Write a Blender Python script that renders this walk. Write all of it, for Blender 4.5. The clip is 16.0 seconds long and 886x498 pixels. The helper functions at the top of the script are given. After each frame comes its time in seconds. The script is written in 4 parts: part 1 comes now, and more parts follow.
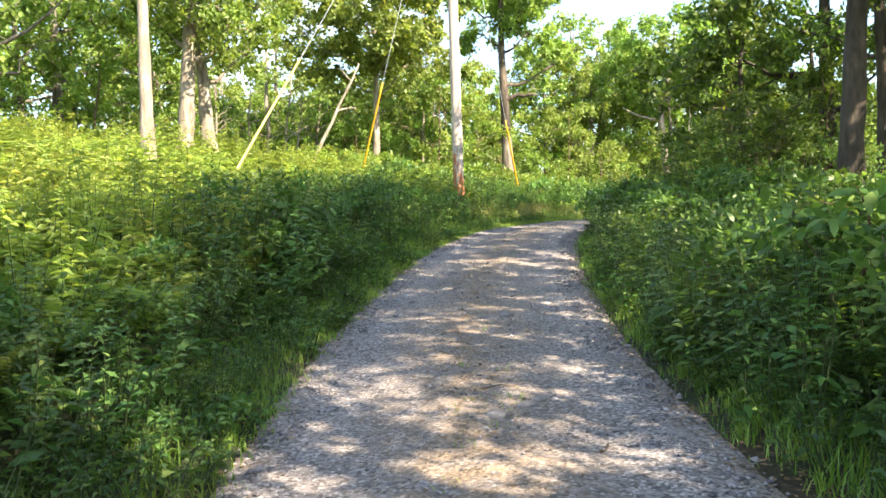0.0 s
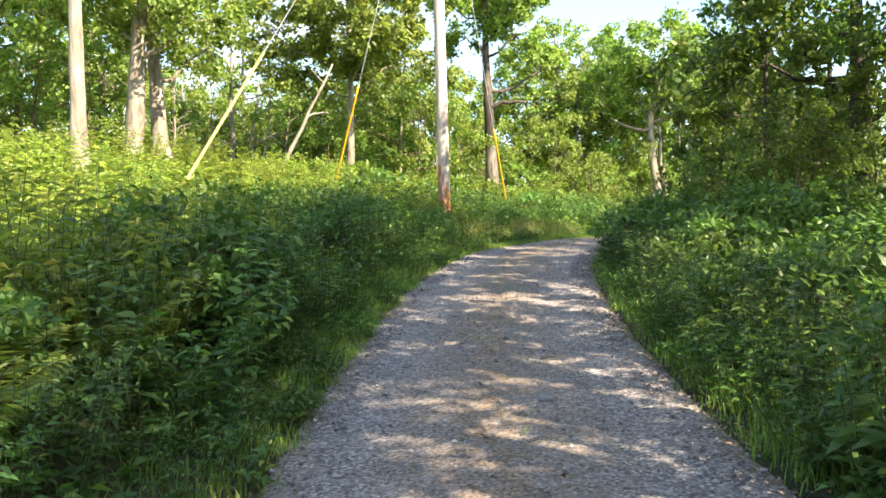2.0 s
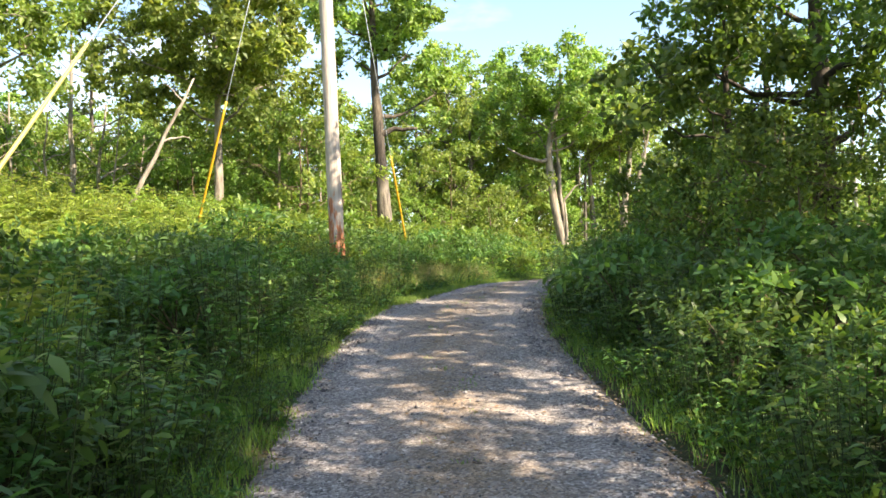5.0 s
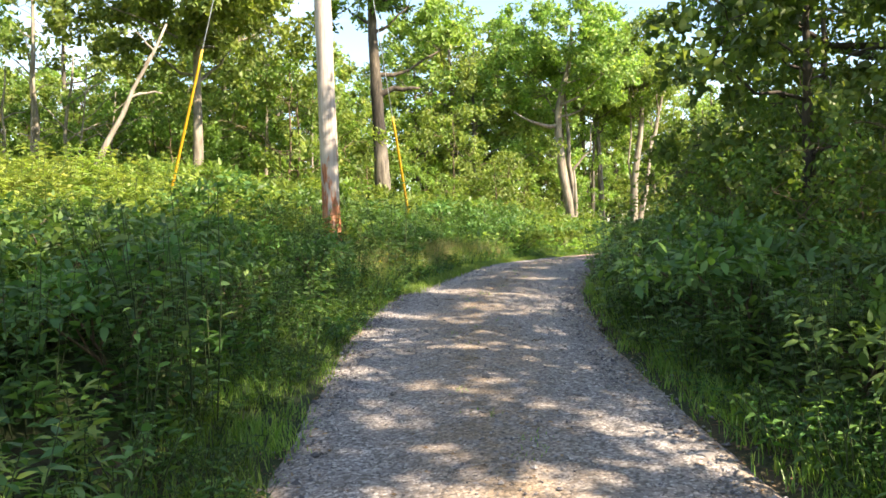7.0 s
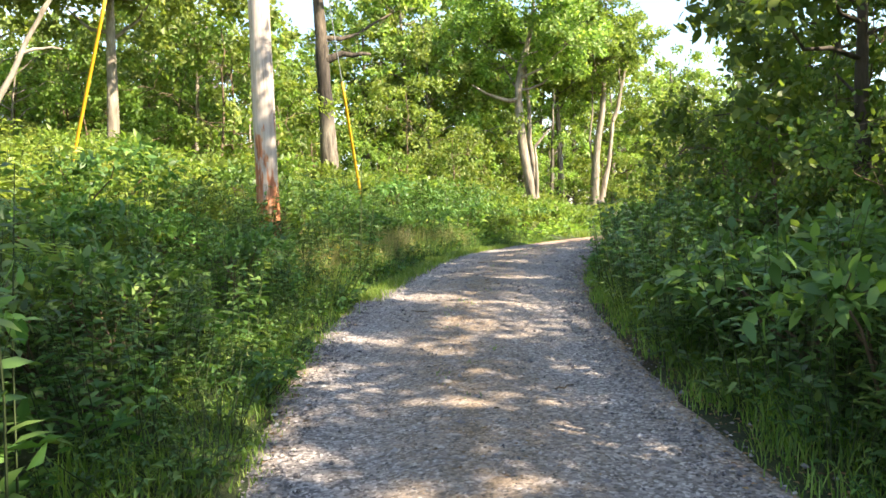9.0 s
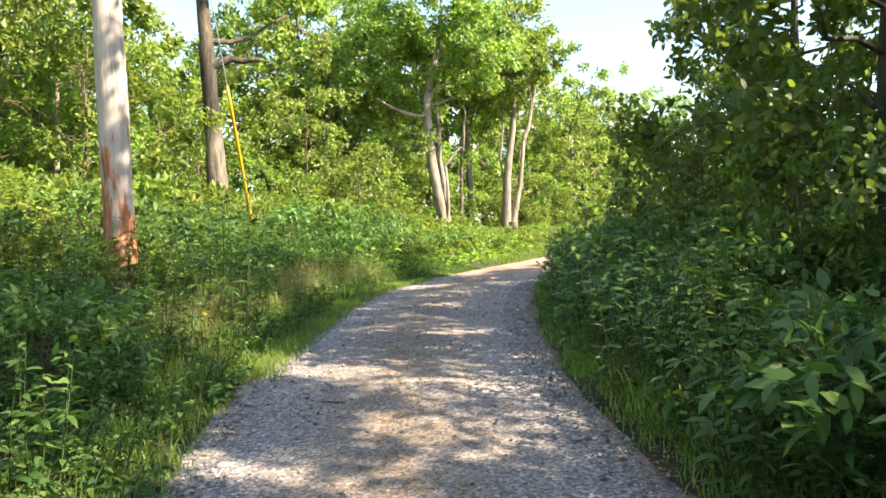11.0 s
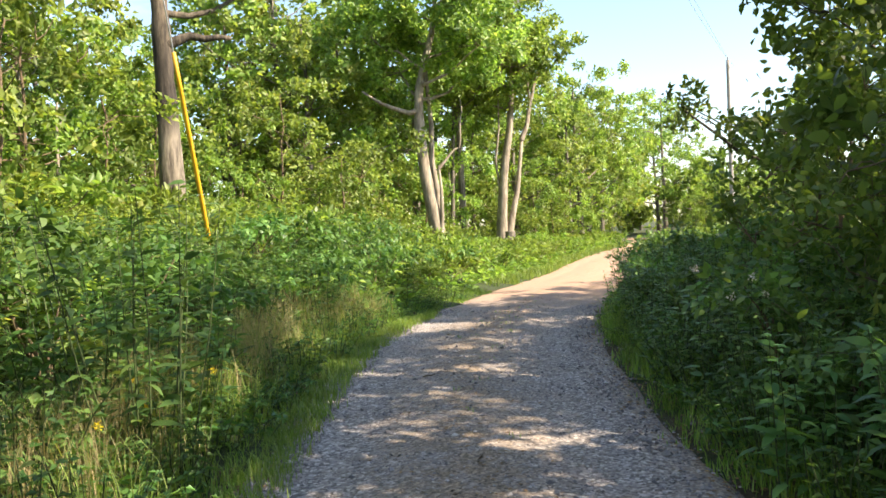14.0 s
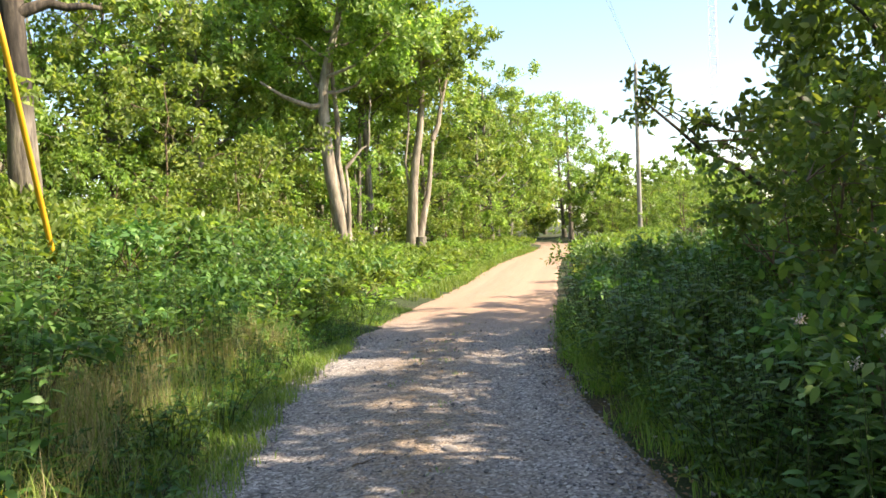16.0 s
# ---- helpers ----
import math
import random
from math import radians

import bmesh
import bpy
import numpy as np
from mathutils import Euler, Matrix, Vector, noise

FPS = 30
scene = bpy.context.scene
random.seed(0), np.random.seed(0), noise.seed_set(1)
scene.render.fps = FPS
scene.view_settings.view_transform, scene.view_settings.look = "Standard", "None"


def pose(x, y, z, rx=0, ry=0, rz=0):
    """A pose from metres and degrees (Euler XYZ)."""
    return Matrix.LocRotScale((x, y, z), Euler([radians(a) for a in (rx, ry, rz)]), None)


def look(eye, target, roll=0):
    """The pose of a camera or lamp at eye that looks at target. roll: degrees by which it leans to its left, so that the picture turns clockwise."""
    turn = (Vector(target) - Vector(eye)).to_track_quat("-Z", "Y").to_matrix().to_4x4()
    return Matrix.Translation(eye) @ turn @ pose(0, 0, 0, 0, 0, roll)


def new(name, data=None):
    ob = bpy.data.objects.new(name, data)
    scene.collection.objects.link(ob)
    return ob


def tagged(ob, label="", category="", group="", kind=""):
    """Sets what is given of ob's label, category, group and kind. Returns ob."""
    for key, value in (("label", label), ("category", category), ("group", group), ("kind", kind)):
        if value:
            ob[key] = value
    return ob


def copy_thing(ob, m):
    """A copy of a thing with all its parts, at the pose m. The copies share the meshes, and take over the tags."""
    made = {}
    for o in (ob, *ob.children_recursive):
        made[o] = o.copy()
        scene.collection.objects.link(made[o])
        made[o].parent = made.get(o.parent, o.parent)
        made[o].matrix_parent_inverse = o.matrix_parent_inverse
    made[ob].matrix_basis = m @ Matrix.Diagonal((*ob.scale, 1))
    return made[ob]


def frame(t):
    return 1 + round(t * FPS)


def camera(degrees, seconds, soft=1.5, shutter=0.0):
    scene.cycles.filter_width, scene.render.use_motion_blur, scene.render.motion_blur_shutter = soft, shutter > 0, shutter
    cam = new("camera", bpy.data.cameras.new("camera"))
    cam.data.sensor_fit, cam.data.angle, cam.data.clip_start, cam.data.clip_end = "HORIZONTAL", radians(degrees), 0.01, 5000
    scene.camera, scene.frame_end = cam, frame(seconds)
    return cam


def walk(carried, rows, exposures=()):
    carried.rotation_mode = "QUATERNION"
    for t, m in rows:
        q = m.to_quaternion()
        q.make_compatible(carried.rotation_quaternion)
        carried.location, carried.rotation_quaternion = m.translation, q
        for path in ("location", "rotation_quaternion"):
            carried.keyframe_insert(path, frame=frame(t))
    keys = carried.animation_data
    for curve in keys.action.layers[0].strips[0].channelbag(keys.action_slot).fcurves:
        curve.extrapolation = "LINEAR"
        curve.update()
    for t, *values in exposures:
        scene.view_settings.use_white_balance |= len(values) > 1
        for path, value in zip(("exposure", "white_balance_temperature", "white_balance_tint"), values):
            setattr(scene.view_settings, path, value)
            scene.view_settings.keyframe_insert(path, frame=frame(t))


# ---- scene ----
cam = camera(57.2, 16.0, soft=1.6)
METRES, EYE, TILT, LEAN, TURN = 21.0, 1.5, 0.0, 0.0, 0.0
ROWS = [
    (0.0, 0.0, 0.0, 0.0, -0.06, -1.73, 1.93),
    (0.5, -0.0017, 0.0297, 0.0051, 0.48, -1.79, 1.85),
    (1.0, -0.0076, 0.0626, 0.0068, 0.13, -1.32, 1.56),
    (1.5, -0.0103, 0.0954, 0.0077, -1.48, -1.06, 1.84),
    (2.0, -0.0142, 0.1273, 0.0111, -2.07, -1.04, 1.54),
    (2.5, -0.0187, 0.1607, 0.0151, -3.08, -0.73, 2.14),
    (3.0, -0.0184, 0.1933, 0.0188, -4.85, 0.45, 1.08),
    (3.5, -0.0198, 0.2281, 0.0195, -6.73, 1.02, 1.52),
    (4.0, -0.0213, 0.2591, 0.0208, -8.7, 1.22, 2.57),
    (6.5, -0.0212, 0.4177, 0.035, -11.48, 0.66, 2.5),
    (7.0, -0.0164, 0.4473, 0.0372, -11.18, -1.2, 2.25),
    (7.5, -0.0131, 0.4804, 0.0382, -11.39, -3.0, 1.42),
    (8.0, -0.0089, 0.5113, 0.0382, -12.58, -2.4, 1.48),
    (8.5, -0.0047, 0.5447, 0.0409, -13.75, -2.13, 1.05),
    (9.0, -0.0036, 0.576, 0.0441, -15.02, -2.84, 2.12),
    (9.5, 0.0011, 0.6054, 0.0452, -18.48, -3.28, 2.52),
    (12.0, 0.0367, 0.763, 0.0566, -22.42, -1.08, 2.61),
    (12.5, 0.0425, 0.7908, 0.0567, -22.18, -1.63, 2.01),
    (13.0, 0.0472, 0.819, 0.0598, -22.35, -1.92, 2.45),
    (13.5, 0.0544, 0.8475, 0.063, -22.29, -1.69, 2.37),
    (14.0, 0.0599, 0.876, 0.0633, -23.85, -1.51, 2.34),
    (14.5, 0.0684, 0.9036, 0.064, -26.62, -1.65, 2.44),
    (15.0, 0.0771, 0.9274, 0.0678, -27.23, -1.73, 1.67),
    (15.5, 0.0841, 0.9516, 0.0694, -29.0, -1.72, 2.26),
    (16.0, 0.0946, 0.9818, 0.0685, -30.88, -1.59, 2.14),
]
walk(cam, [(t, pose(0, 0, EYE, TILT, LEAN, TURN) @ pose(METRES * x, METRES * y, METRES * z, 90 + pitch, roll, yaw)) for t, x, y, z, yaw, pitch, roll in ROWS],
     exposures=[(0.0, 2.12, 7200, 11), (2.5, 1.92, 7200, 11), (6.0, 1.75, 7200, 11), (9.5, 2.0, 7200, 11), (12.5, 1.74, 7200, 11), (16.0, 1.58, 7200, 11)])

# ---- world and sun ----
SUN_EL, SUN_AZ = radians(38.5), math.atan2(0.74, -0.67)   # azimuth from +y towards +x
world = bpy.data.worlds.new("world")
scene.world = world
world.use_nodes = True
wn, wl = world.node_tree.nodes, world.node_tree.links
sky = wn.new("ShaderNodeTexSky")
sky.sky_type = "NISHITA"
sky.sun_disc = False
sky.sun_elevation, sky.sun_rotation = SUN_EL, SUN_AZ
sky.air_density, sky.dust_density, sky.ozone_density = 1.0, 0.5, 2.2
tc = wn.new("ShaderNodeTexCoord")
mp = wn.new("ShaderNodeMapping")
mp.inputs["Scale"].default_value = (1.0, 1.0, 2.6)
cn = wn.new("ShaderNodeTexNoise")
cn.inputs["Scale"].default_value = 2.1
cn.inputs["Detail"].default_value = 7.0
cn.inputs["Roughness"].default_value = 0.55
cr = wn.new("ShaderNodeValToRGB")
cr.color_ramp.elements[0].position, cr.color_ramp.elements[1].position = 0.52, 0.82
cm = wn.new("ShaderNodeMixRGB")
cm.inputs[2].default_value = (6.2, 6.3, 6.5, 1)
wl.new(tc.outputs["Generated"], mp.inputs["Vector"])
wl.new(mp.outputs["Vector"], cn.inputs["Vector"])
wl.new(cn.outputs["Fac"], cr.inputs["Fac"])
wl.new(cr.outputs["Color"], cm.inputs[0])
wl.new(sky.outputs["Color"], cm.inputs[1])
wl.new(cm.outputs["Color"], wn["Background"].inputs["Color"])
wn["Background"].inputs["Strength"].default_value = 0.12
sun_data = bpy.data.lights.new("sun", "SUN")
sun_data.energy, sun_data.angle, sun_data.color = 5.0, radians(0.6), (1.0, 0.90, 0.75)
sun = new("sun", sun_data)
to_sun = Vector((math.sin(SUN_AZ) * math.cos(SUN_EL), math.cos(SUN_AZ) * math.cos(SUN_EL), math.sin(SUN_EL)))
sun.matrix_world = look(to_sun * 60, (0, 0, 0))


# ---- materials ----
def material(name):
    m = bpy.data.materials.new(name)
    m.use_nodes = True
    n, l = m.node_tree.nodes, m.node_tree.links
    return m, n, l, n["Principled BSDF"]


def ramp(n, stops):
    r = n.new("ShaderNodeValToRGB")
    e = r.color_ramp.elements
    while len(e) < len(stops):
        e.new(0.5)
    for i, (p, c) in enumerate(stops):
        e[i].position, e[i].color = p, (*c, 1)
    return r


def noise_node(n, l, vector, scale, detail=4.0, rough=0.55):
    t = n.new("ShaderNodeTexNoise")
    t.inputs["Scale"].default_value, t.inputs["Detail"].default_value, t.inputs["Roughness"].default_value = scale, detail, rough
    l.new(vector, t.inputs["Vector"])
    return t


def leaf_material(name, dark, mid, light, translucent=0.4, gloss=0.45):
    """Green leaves: every leaf has its own tone, every plant its own shift."""
    m, n, l, p = material(name)
    geo, info = n.new("ShaderNodeNewGeometry"), n.new("ShaderNodeObjectInfo")
    r = ramp(n, [(0.0, dark), (0.5, mid), (0.93, light), (1.0, (light[0] * 1.2, light[1] * 1.03, light[2]))])
    l.new(geo.outputs["Random Per Island"], r.inputs["Fac"])
    coord = n.new("ShaderNodeTexCoord")
    tone = noise_node(n, l, coord.outputs["Object"], 1.3, 2.0)
    hs = n.new("ShaderNodeHueSaturation")
    mul = n.new("ShaderNodeMath")
    mul.operation = "MULTIPLY_ADD"
    l.new(info.outputs["Random"], mul.inputs[0])
    mul.inputs[1].default_value, mul.inputs[2].default_value = 0.035, 0.482
    l.new(mul.outputs[0], hs.inputs["Hue"])
    val = n.new("ShaderNodeMapRange")
    val.inputs["From Min"].default_value, val.inputs["From Max"].default_value = 0.3, 0.7
    val.inputs["To Min"].default_value, val.inputs["To Max"].default_value = 0.66, 1.38
    l.new(tone.outputs["Fac"], val.inputs["Value"])
    own = n.new("ShaderNodeMath")
    own.operation = "MULTIPLY_ADD"
    l.new(info.outputs["Random"], own.inputs[0])
    own.inputs[1].default_value, own.inputs[2].default_value = 0.32, 0.82
    both = n.new("ShaderNodeMath")
    both.operation = "MULTIPLY"
    l.new(val.outputs[0], both.inputs[0])
    l.new(own.outputs[0], both.inputs[1])
    l.new(both.outputs[0], hs.inputs["Value"])
    l.new(r.outputs["Color"], hs.inputs["Color"])
    l.new(hs.outputs["Color"], p.inputs["Base Color"])
    p.inputs["Roughness"].default_value = gloss
    p.inputs["Specular IOR Level"].default_value = 0.38
    tr = n.new("ShaderNodeBsdfTranslucent")
    warm = n.new("ShaderNodeMixRGB")
    warm.blend_type = "MULTIPLY"
    warm.inputs[0].default_value = 1.0
    warm.inputs[2].default_value = (1.85, 1.80, 0.92, 1)
    l.new(hs.outputs["Color"], warm.inputs[1])
    l.new(warm.outputs["Color"], tr.inputs["Color"])
    mix = n.new("ShaderNodeMixShader")
    mix.inputs[0].default_value = translucent
    l.new(p.outputs[0], mix.inputs[1])
    l.new(tr.outputs[0], mix.inputs[2])
    l.new(mix.outputs[0], n["Material Output"].inputs["Surface"])
    return m


def bark_material(name, dark, light, scale=9.0, stretch=0.22, bump=0.6, scar=None):
    m, n, l, p = material(name)
    coord, mapping = n.new("ShaderNodeTexCoord"), n.new("ShaderNodeMapping")
    mapping.inputs["Scale"].default_value = (1, 1, stretch)
    l.new(coord.outputs["Object"], mapping.inputs["Vector"])
    a = noise_node(n, l, mapping.outputs["Vector"], scale, 8.0, 0.65)
    b = noise_node(n, l, coord.outputs["Object"], 1.1, 3.0)
    r = ramp(n, [(0.32, dark), (0.55, tuple((d + k) / 2 for d, k in zip(dark, light))), (0.72, light)])
    l.new(a.outputs["Fac"], r.inputs["Fac"])
    mx = n.new("ShaderNodeMixRGB")
    mx.blend_type = "MULTIPLY"
    mx.inputs[0].default_value = 0.6
    r2 = ramp(n, [(0.35, (0.55, 0.55, 0.5)), (0.65, (1.0, 1.0, 1.0))])
    l.new(b.outputs["Fac"], r2.inputs["Fac"])
    l.new(r.outputs["Color"], mx.inputs[1])
    l.new(r2.outputs["Color"], mx.inputs[2])
    last = mx
    if scar:
        # a charred wound with a ragged outline between two heights
        sep = n.new("ShaderNodeSeparateXYZ")
        l.new(coord.outputs["Object"], sep.inputs[0])
        wob = n.new("ShaderNodeMath")
        wob.operation = "MULTIPLY_ADD"
        l.new(a.outputs["Fac"], wob.inputs[0])
        wob.inputs[1].default_value = 1.6
        l.new(sep.outputs[2], wob.inputs[2])
        band = n.new("ShaderNodeMapRange")
        band.inputs["From Min"].default_value, band.inputs["From Max"].default_value = 0.0, 12.0
        l.new(wob.outputs[0], band.inputs["Value"])
        lo, hi = (scar[0] + 0.8) / 12, (scar[1] + 0.8) / 12
        rr = ramp(n, [(lo - 0.02, (1, 1, 1)), (lo + 0.02, (0.16, 0.15, 0.15)), (hi - 0.02, (0.30, 0.28, 0.27)), (hi + 0.03, (0.6, 0.56, 0.52))])
        l.new(band.outputs[0], rr.inputs["Fac"])
        last = n.new("ShaderNodeMixRGB")
        last.blend_type = "MULTIPLY"
        last.inputs[0].default_value = 1.0
        l.new(mx.outputs["Color"], last.inputs[1])
        l.new(rr.outputs["Color"], last.inputs[2])
    l.new(last.outputs["Color"], p.inputs["Base Color"])
    bp = n.new("ShaderNodeBump")
    bp.inputs["Strength"].default_value, bp.inputs["Distance"].default_value = bump, 0.03
    l.new(a.outputs["Fac"], bp.inputs["Height"])
    l.new(bp.outputs[0], p.inputs["Normal"])
    p.inputs["Roughness"].default_value = 0.9
    return m


def plain_material(name, colour, rough=0.6, metal=0.0, vary=0.25, scale=14.0):
    m, n, l, p = material(name)
    coord = n.new("ShaderNodeTexCoord")
    a = noise_node(n, l, coord.outputs["Object"], scale, 5.0)
    r = ramp(n, [(0.3, tuple(c * (1 - vary) for c in colour)), (0.7, tuple(min(1, c * (1 + vary)) for c in colour))])
    l.new(a.outputs["Fac"], r.inputs["Fac"])
    l.new(r.outputs["Color"], p.inputs["Base Color"])
    p.inputs["Roughness"].default_value, p.inputs["Metallic"].default_value = rough, metal
    return m


# some shade is put into the herb green, some sun into the field green
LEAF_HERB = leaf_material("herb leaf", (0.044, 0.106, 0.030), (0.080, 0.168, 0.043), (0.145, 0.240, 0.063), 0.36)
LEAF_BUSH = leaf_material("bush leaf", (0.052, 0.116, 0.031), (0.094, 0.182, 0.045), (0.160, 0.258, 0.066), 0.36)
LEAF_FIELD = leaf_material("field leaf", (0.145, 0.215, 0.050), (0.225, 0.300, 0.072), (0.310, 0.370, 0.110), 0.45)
LEAF_OAK = leaf_material("oak leaf", (0.100, 0.165, 0.042), (0.178, 0.265, 0.062), (0.268, 0.345, 0.096), 0.45)
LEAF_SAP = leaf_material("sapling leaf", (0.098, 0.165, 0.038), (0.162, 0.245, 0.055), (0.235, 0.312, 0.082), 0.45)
# darker copy of the oak green: shade is put into the colour
LEAF_SHADE = leaf_material("leaf darkened for shade", (0.058, 0.108, 0.026), (0.100, 0.165, 0.037), (0.158, 0.222, 0.053), 0.42)
GRASS = leaf_material("grass blade", (0.092, 0.168, 0.030), (0.150, 0.242, 0.044), (0.232, 0.300, 0.072), 0.38)
DRY_GRASS = leaf_material("dry grass", (0.26, 0.23, 0.11), (0.38, 0.33, 0.17), (0.46, 0.41, 0.23), 0.35, 0.7)
PETAL = leaf_material("petal", (0.60, 0.50, 0.56), (0.75, 0.66, 0.70), (0.82, 0.76, 0.78), 0.3, 0.6)
YELLOW_PETAL = leaf_material("yellow petal", (0.55, 0.42, 0.03), (0.70, 0.55, 0.04), (0.75, 0.62, 0.06), 0.3, 0.6)
STEM = plain_material("green stem", (0.05, 0.075, 0.022), 0.8)
TWIG = plain_material("brown stem", (0.13, 0.09, 0.055), 0.85)
BARK_OAK = bark_material("grey oak bark", (0.045, 0.036, 0.030), (0.36, 0.31, 0.25), 11.0, 0.16, 1.0)
BARK_PALE = bark_material("pale bark", (0.13, 0.10, 0.075), (0.52, 0.45, 0.36), 8.0, 0.2, 0.7)
BARK_SCAR = bark_material("scarred oak bark", (0.055, 0.045, 0.038), (0.40, 0.34, 0.27), 11.0, 0.16, 1.0, (2.6, 4.6))
BARK_DARK = bark_material("dark bark", (0.035, 0.028, 0.022), (0.15, 0.12, 0.095))
DEAD_WOOD = bark_material("dead wood", (0.20, 0.16, 0.125), (0.50, 0.44, 0.37), 12.0, 0.15, 0.4)
POLE_GREY = bark_material("grey pole wood", (0.22, 0.20, 0.18), (0.45, 0.42, 0.39), 10.0, 0.1, 0.3)
BOULDER = plain_material("bedded stone", (0.24, 0.215, 0.20), 0.9, 0.0, 0.35, 20.0)
LITTER = leaf_material("dead leaf", (0.10, 0.065, 0.035), (0.19, 0.12, 0.06), (0.30, 0.20, 0.10), 0.15, 0.8)
GUARD = plain_material("yellow plastic guard", (0.62, 0.34, 0.02), 0.5, 0.0, 0.12, 3.0)
GUARD_FADED = plain_material("faded yellow guard", (0.46, 0.39, 0.12), 0.55, 0.0, 0.15, 3.0)
STEEL = plain_material("galvanised steel", (0.45, 0.46, 0.47), 0.45, 0.8)
CABLE = plain_material("weathered cable", (0.10, 0.10, 0.11), 0.6)
CERAMIC = plain_material("insulator glaze", (0.25, 0.20, 0.17), 0.25)
TOWER_PAINT = plain_material("tower paint", (0.55, 0.50, 0.50), 0.6)


def soil_material():
    m, n, l, p = material("soil and litter")
    coord = n.new("ShaderNodeTexCoord")
    a = noise_node(n, l, coord.outputs["Object"], 0.9, 6.0)
    b = noise_node(n, l, coord.outputs["Object"], 22.0, 6.0, 0.7)
    r = ramp(n, [(0.35, (0.030, 0.045, 0.014)), (0.5, (0.045, 0.070, 0.018)), (0.62, (0.075, 0.060, 0.032))])
    l.new(a.outputs["Fac"], r.inputs["Fac"])
    r2 = ramp(n, [(0.3, (0.45, 0.42, 0.4)), (0.7, (1.25, 1.2, 1.1))])
    l.new(b.outputs["Fac"], r2.inputs["Fac"])
    mx = n.new("ShaderNodeMixRGB")
    mx.blend_type = "MULTIPLY"
    mx.inputs[0].default_value = 1.0
    l.new(r.outputs["Color"], mx.inputs[1])
    l.new(r2.outputs["Color"], mx.inputs[2])
    l.new(mx.outputs["Color"], p.inputs["Base Color"])
    bp = n.new("ShaderNodeBump")
    bp.inputs["Strength"].default_value, bp.inputs["Distance"].default_value = 0.8, 0.05
    l.new(b.outputs["Fac"], bp.inputs["Height"])
    l.new(bp.outputs[0], p.inputs["Normal"])
    p.inputs["Roughness"].default_value = 0.95
    return m


def gravel_material():
    """Compacted crushed stone: grey wheel tracks, brown fines and litter between them and at the edges."""
    m, n, l, p = material("gravel road")
    coord, uv = n.new("ShaderNodeTexCoord"), n.new("ShaderNodeUVMap")
    uv.uv_map = "lane"
    sep = n.new("ShaderNodeSeparateXYZ")
    l.new(uv.outputs["UV"], sep.inputs[0])
    v = n.new("ShaderNodeTexVoronoi")
    v.inputs["Scale"].default_value = 52.0
    l.new(coord.outputs["Object"], v.inputs["Vector"])
    grey = n.new("ShaderNodeSeparateColor")
    l.new(v.outputs["Color"], grey.inputs[0])
    stones = ramp(n, [(0.0, (0.078, 0.071, 0.071)), (0.40, (0.212, 0.194, 0.191)), (0.8, (0.338, 0.310, 0.300)), (1.0, (0.58, 0.54, 0.51))])
    l.new(grey.outputs[0], stones.inputs["Fac"])
    a = noise_node(n, l, coord.outputs["Object"], 1.4, 6.0, 0.6)
    b = noise_node(n, l, coord.outputs["Object"], 140.0, 3.0, 0.6)
    fines = ramp(n, [(0.3, (0.130, 0.094, 0.064)), (0.7, (0.32, 0.238, 0.165))])
    l.new(b.outputs["Fac"], fines.inputs["Fac"])
    strip = ramp(n, [(0.0, (1, 1, 1)), (0.10, (0.35, 0.35, 0.35)), (0.2, (0, 0, 0)), (0.36, (0.45, 0.45, 0.45)),
                     (0.52, (0.95, 0.95, 0.95)), (0.68, (0.42, 0.42, 0.42)), (0.82, (0, 0, 0)), (0.92, (0.35, 0.35, 0.35)), (1.0, (1, 1, 1))])
    l.new(sep.outputs[0], strip.inputs["Fac"])
    patch = ramp(n, [(0.36, (0, 0, 0)), (0.60, (1.0, 1.0, 1.0))])
    l.new(a.outputs["Fac"], patch.inputs["Fac"])
    add = n.new("ShaderNodeMath")
    add.operation, add.use_clamp = "MULTIPLY_ADD", True
    broken = ramp(n, [(0.36, (0.25, 0.25, 0.25)), (0.58, (1.0, 1.0, 1.0))])
    c = noise_node(n, l, coord.outputs["Object"], 6.5, 7.0, 0.65)
    l.new(c.outputs["Fac"], broken.inputs["Fac"])
    l.new(strip.outputs["Color"], add.inputs[0])
    l.new(broken.outputs["Color"], add.inputs[1])
    pm = n.new("ShaderNodeMath")
    pm.operation = "MULTIPLY"
    l.new(patch.outputs["Color"], pm.inputs[0])
    pm.inputs[1].default_value = 0.22
    l.new(pm.outputs[0], add.inputs[2])
    # further on the lane's colour turns to a lighter reddish tan
    far = n.new("ShaderNodeMapRange")
    far.inputs["From Min"].default_value, far.inputs["From Max"].default_value = 0.49, 0.54
    far.inputs["To Max"].default_value = 0.85
    l.new(sep.outputs[1], far.inputs["Value"])
    mx_f = n.new("ShaderNodeMath")
    mx_f.operation = "MAXIMUM"
    l.new(add.outputs[0], mx_f.inputs[0])
    l.new(far.outputs[0], mx_f.inputs[1])
    mx = n.new("ShaderNodeMixRGB")
    l.new(mx_f.outputs[0], mx.inputs[0])
    l.new(stones.outputs["Color"], mx.inputs[1])
    far_tan = n.new("ShaderNodeMixRGB")
    far_tan.inputs[2].default_value = (0.42, 0.255, 0.165, 1)
    l.new(far.outputs[0], far_tan.inputs[0])
    grit = n.new("ShaderNodeMixRGB")
    grit.blend_type = "OVERLAY"
    grit.inputs[0].default_value = 0.75
    l.new(fines.outputs["Color"], grit.inputs[1])
    l.new(v.outputs["Color"], grit.inputs[2])
    bw = n.new("ShaderNodeRGBToBW")
    l.new(v.outputs["Color"], bw.inputs[0])
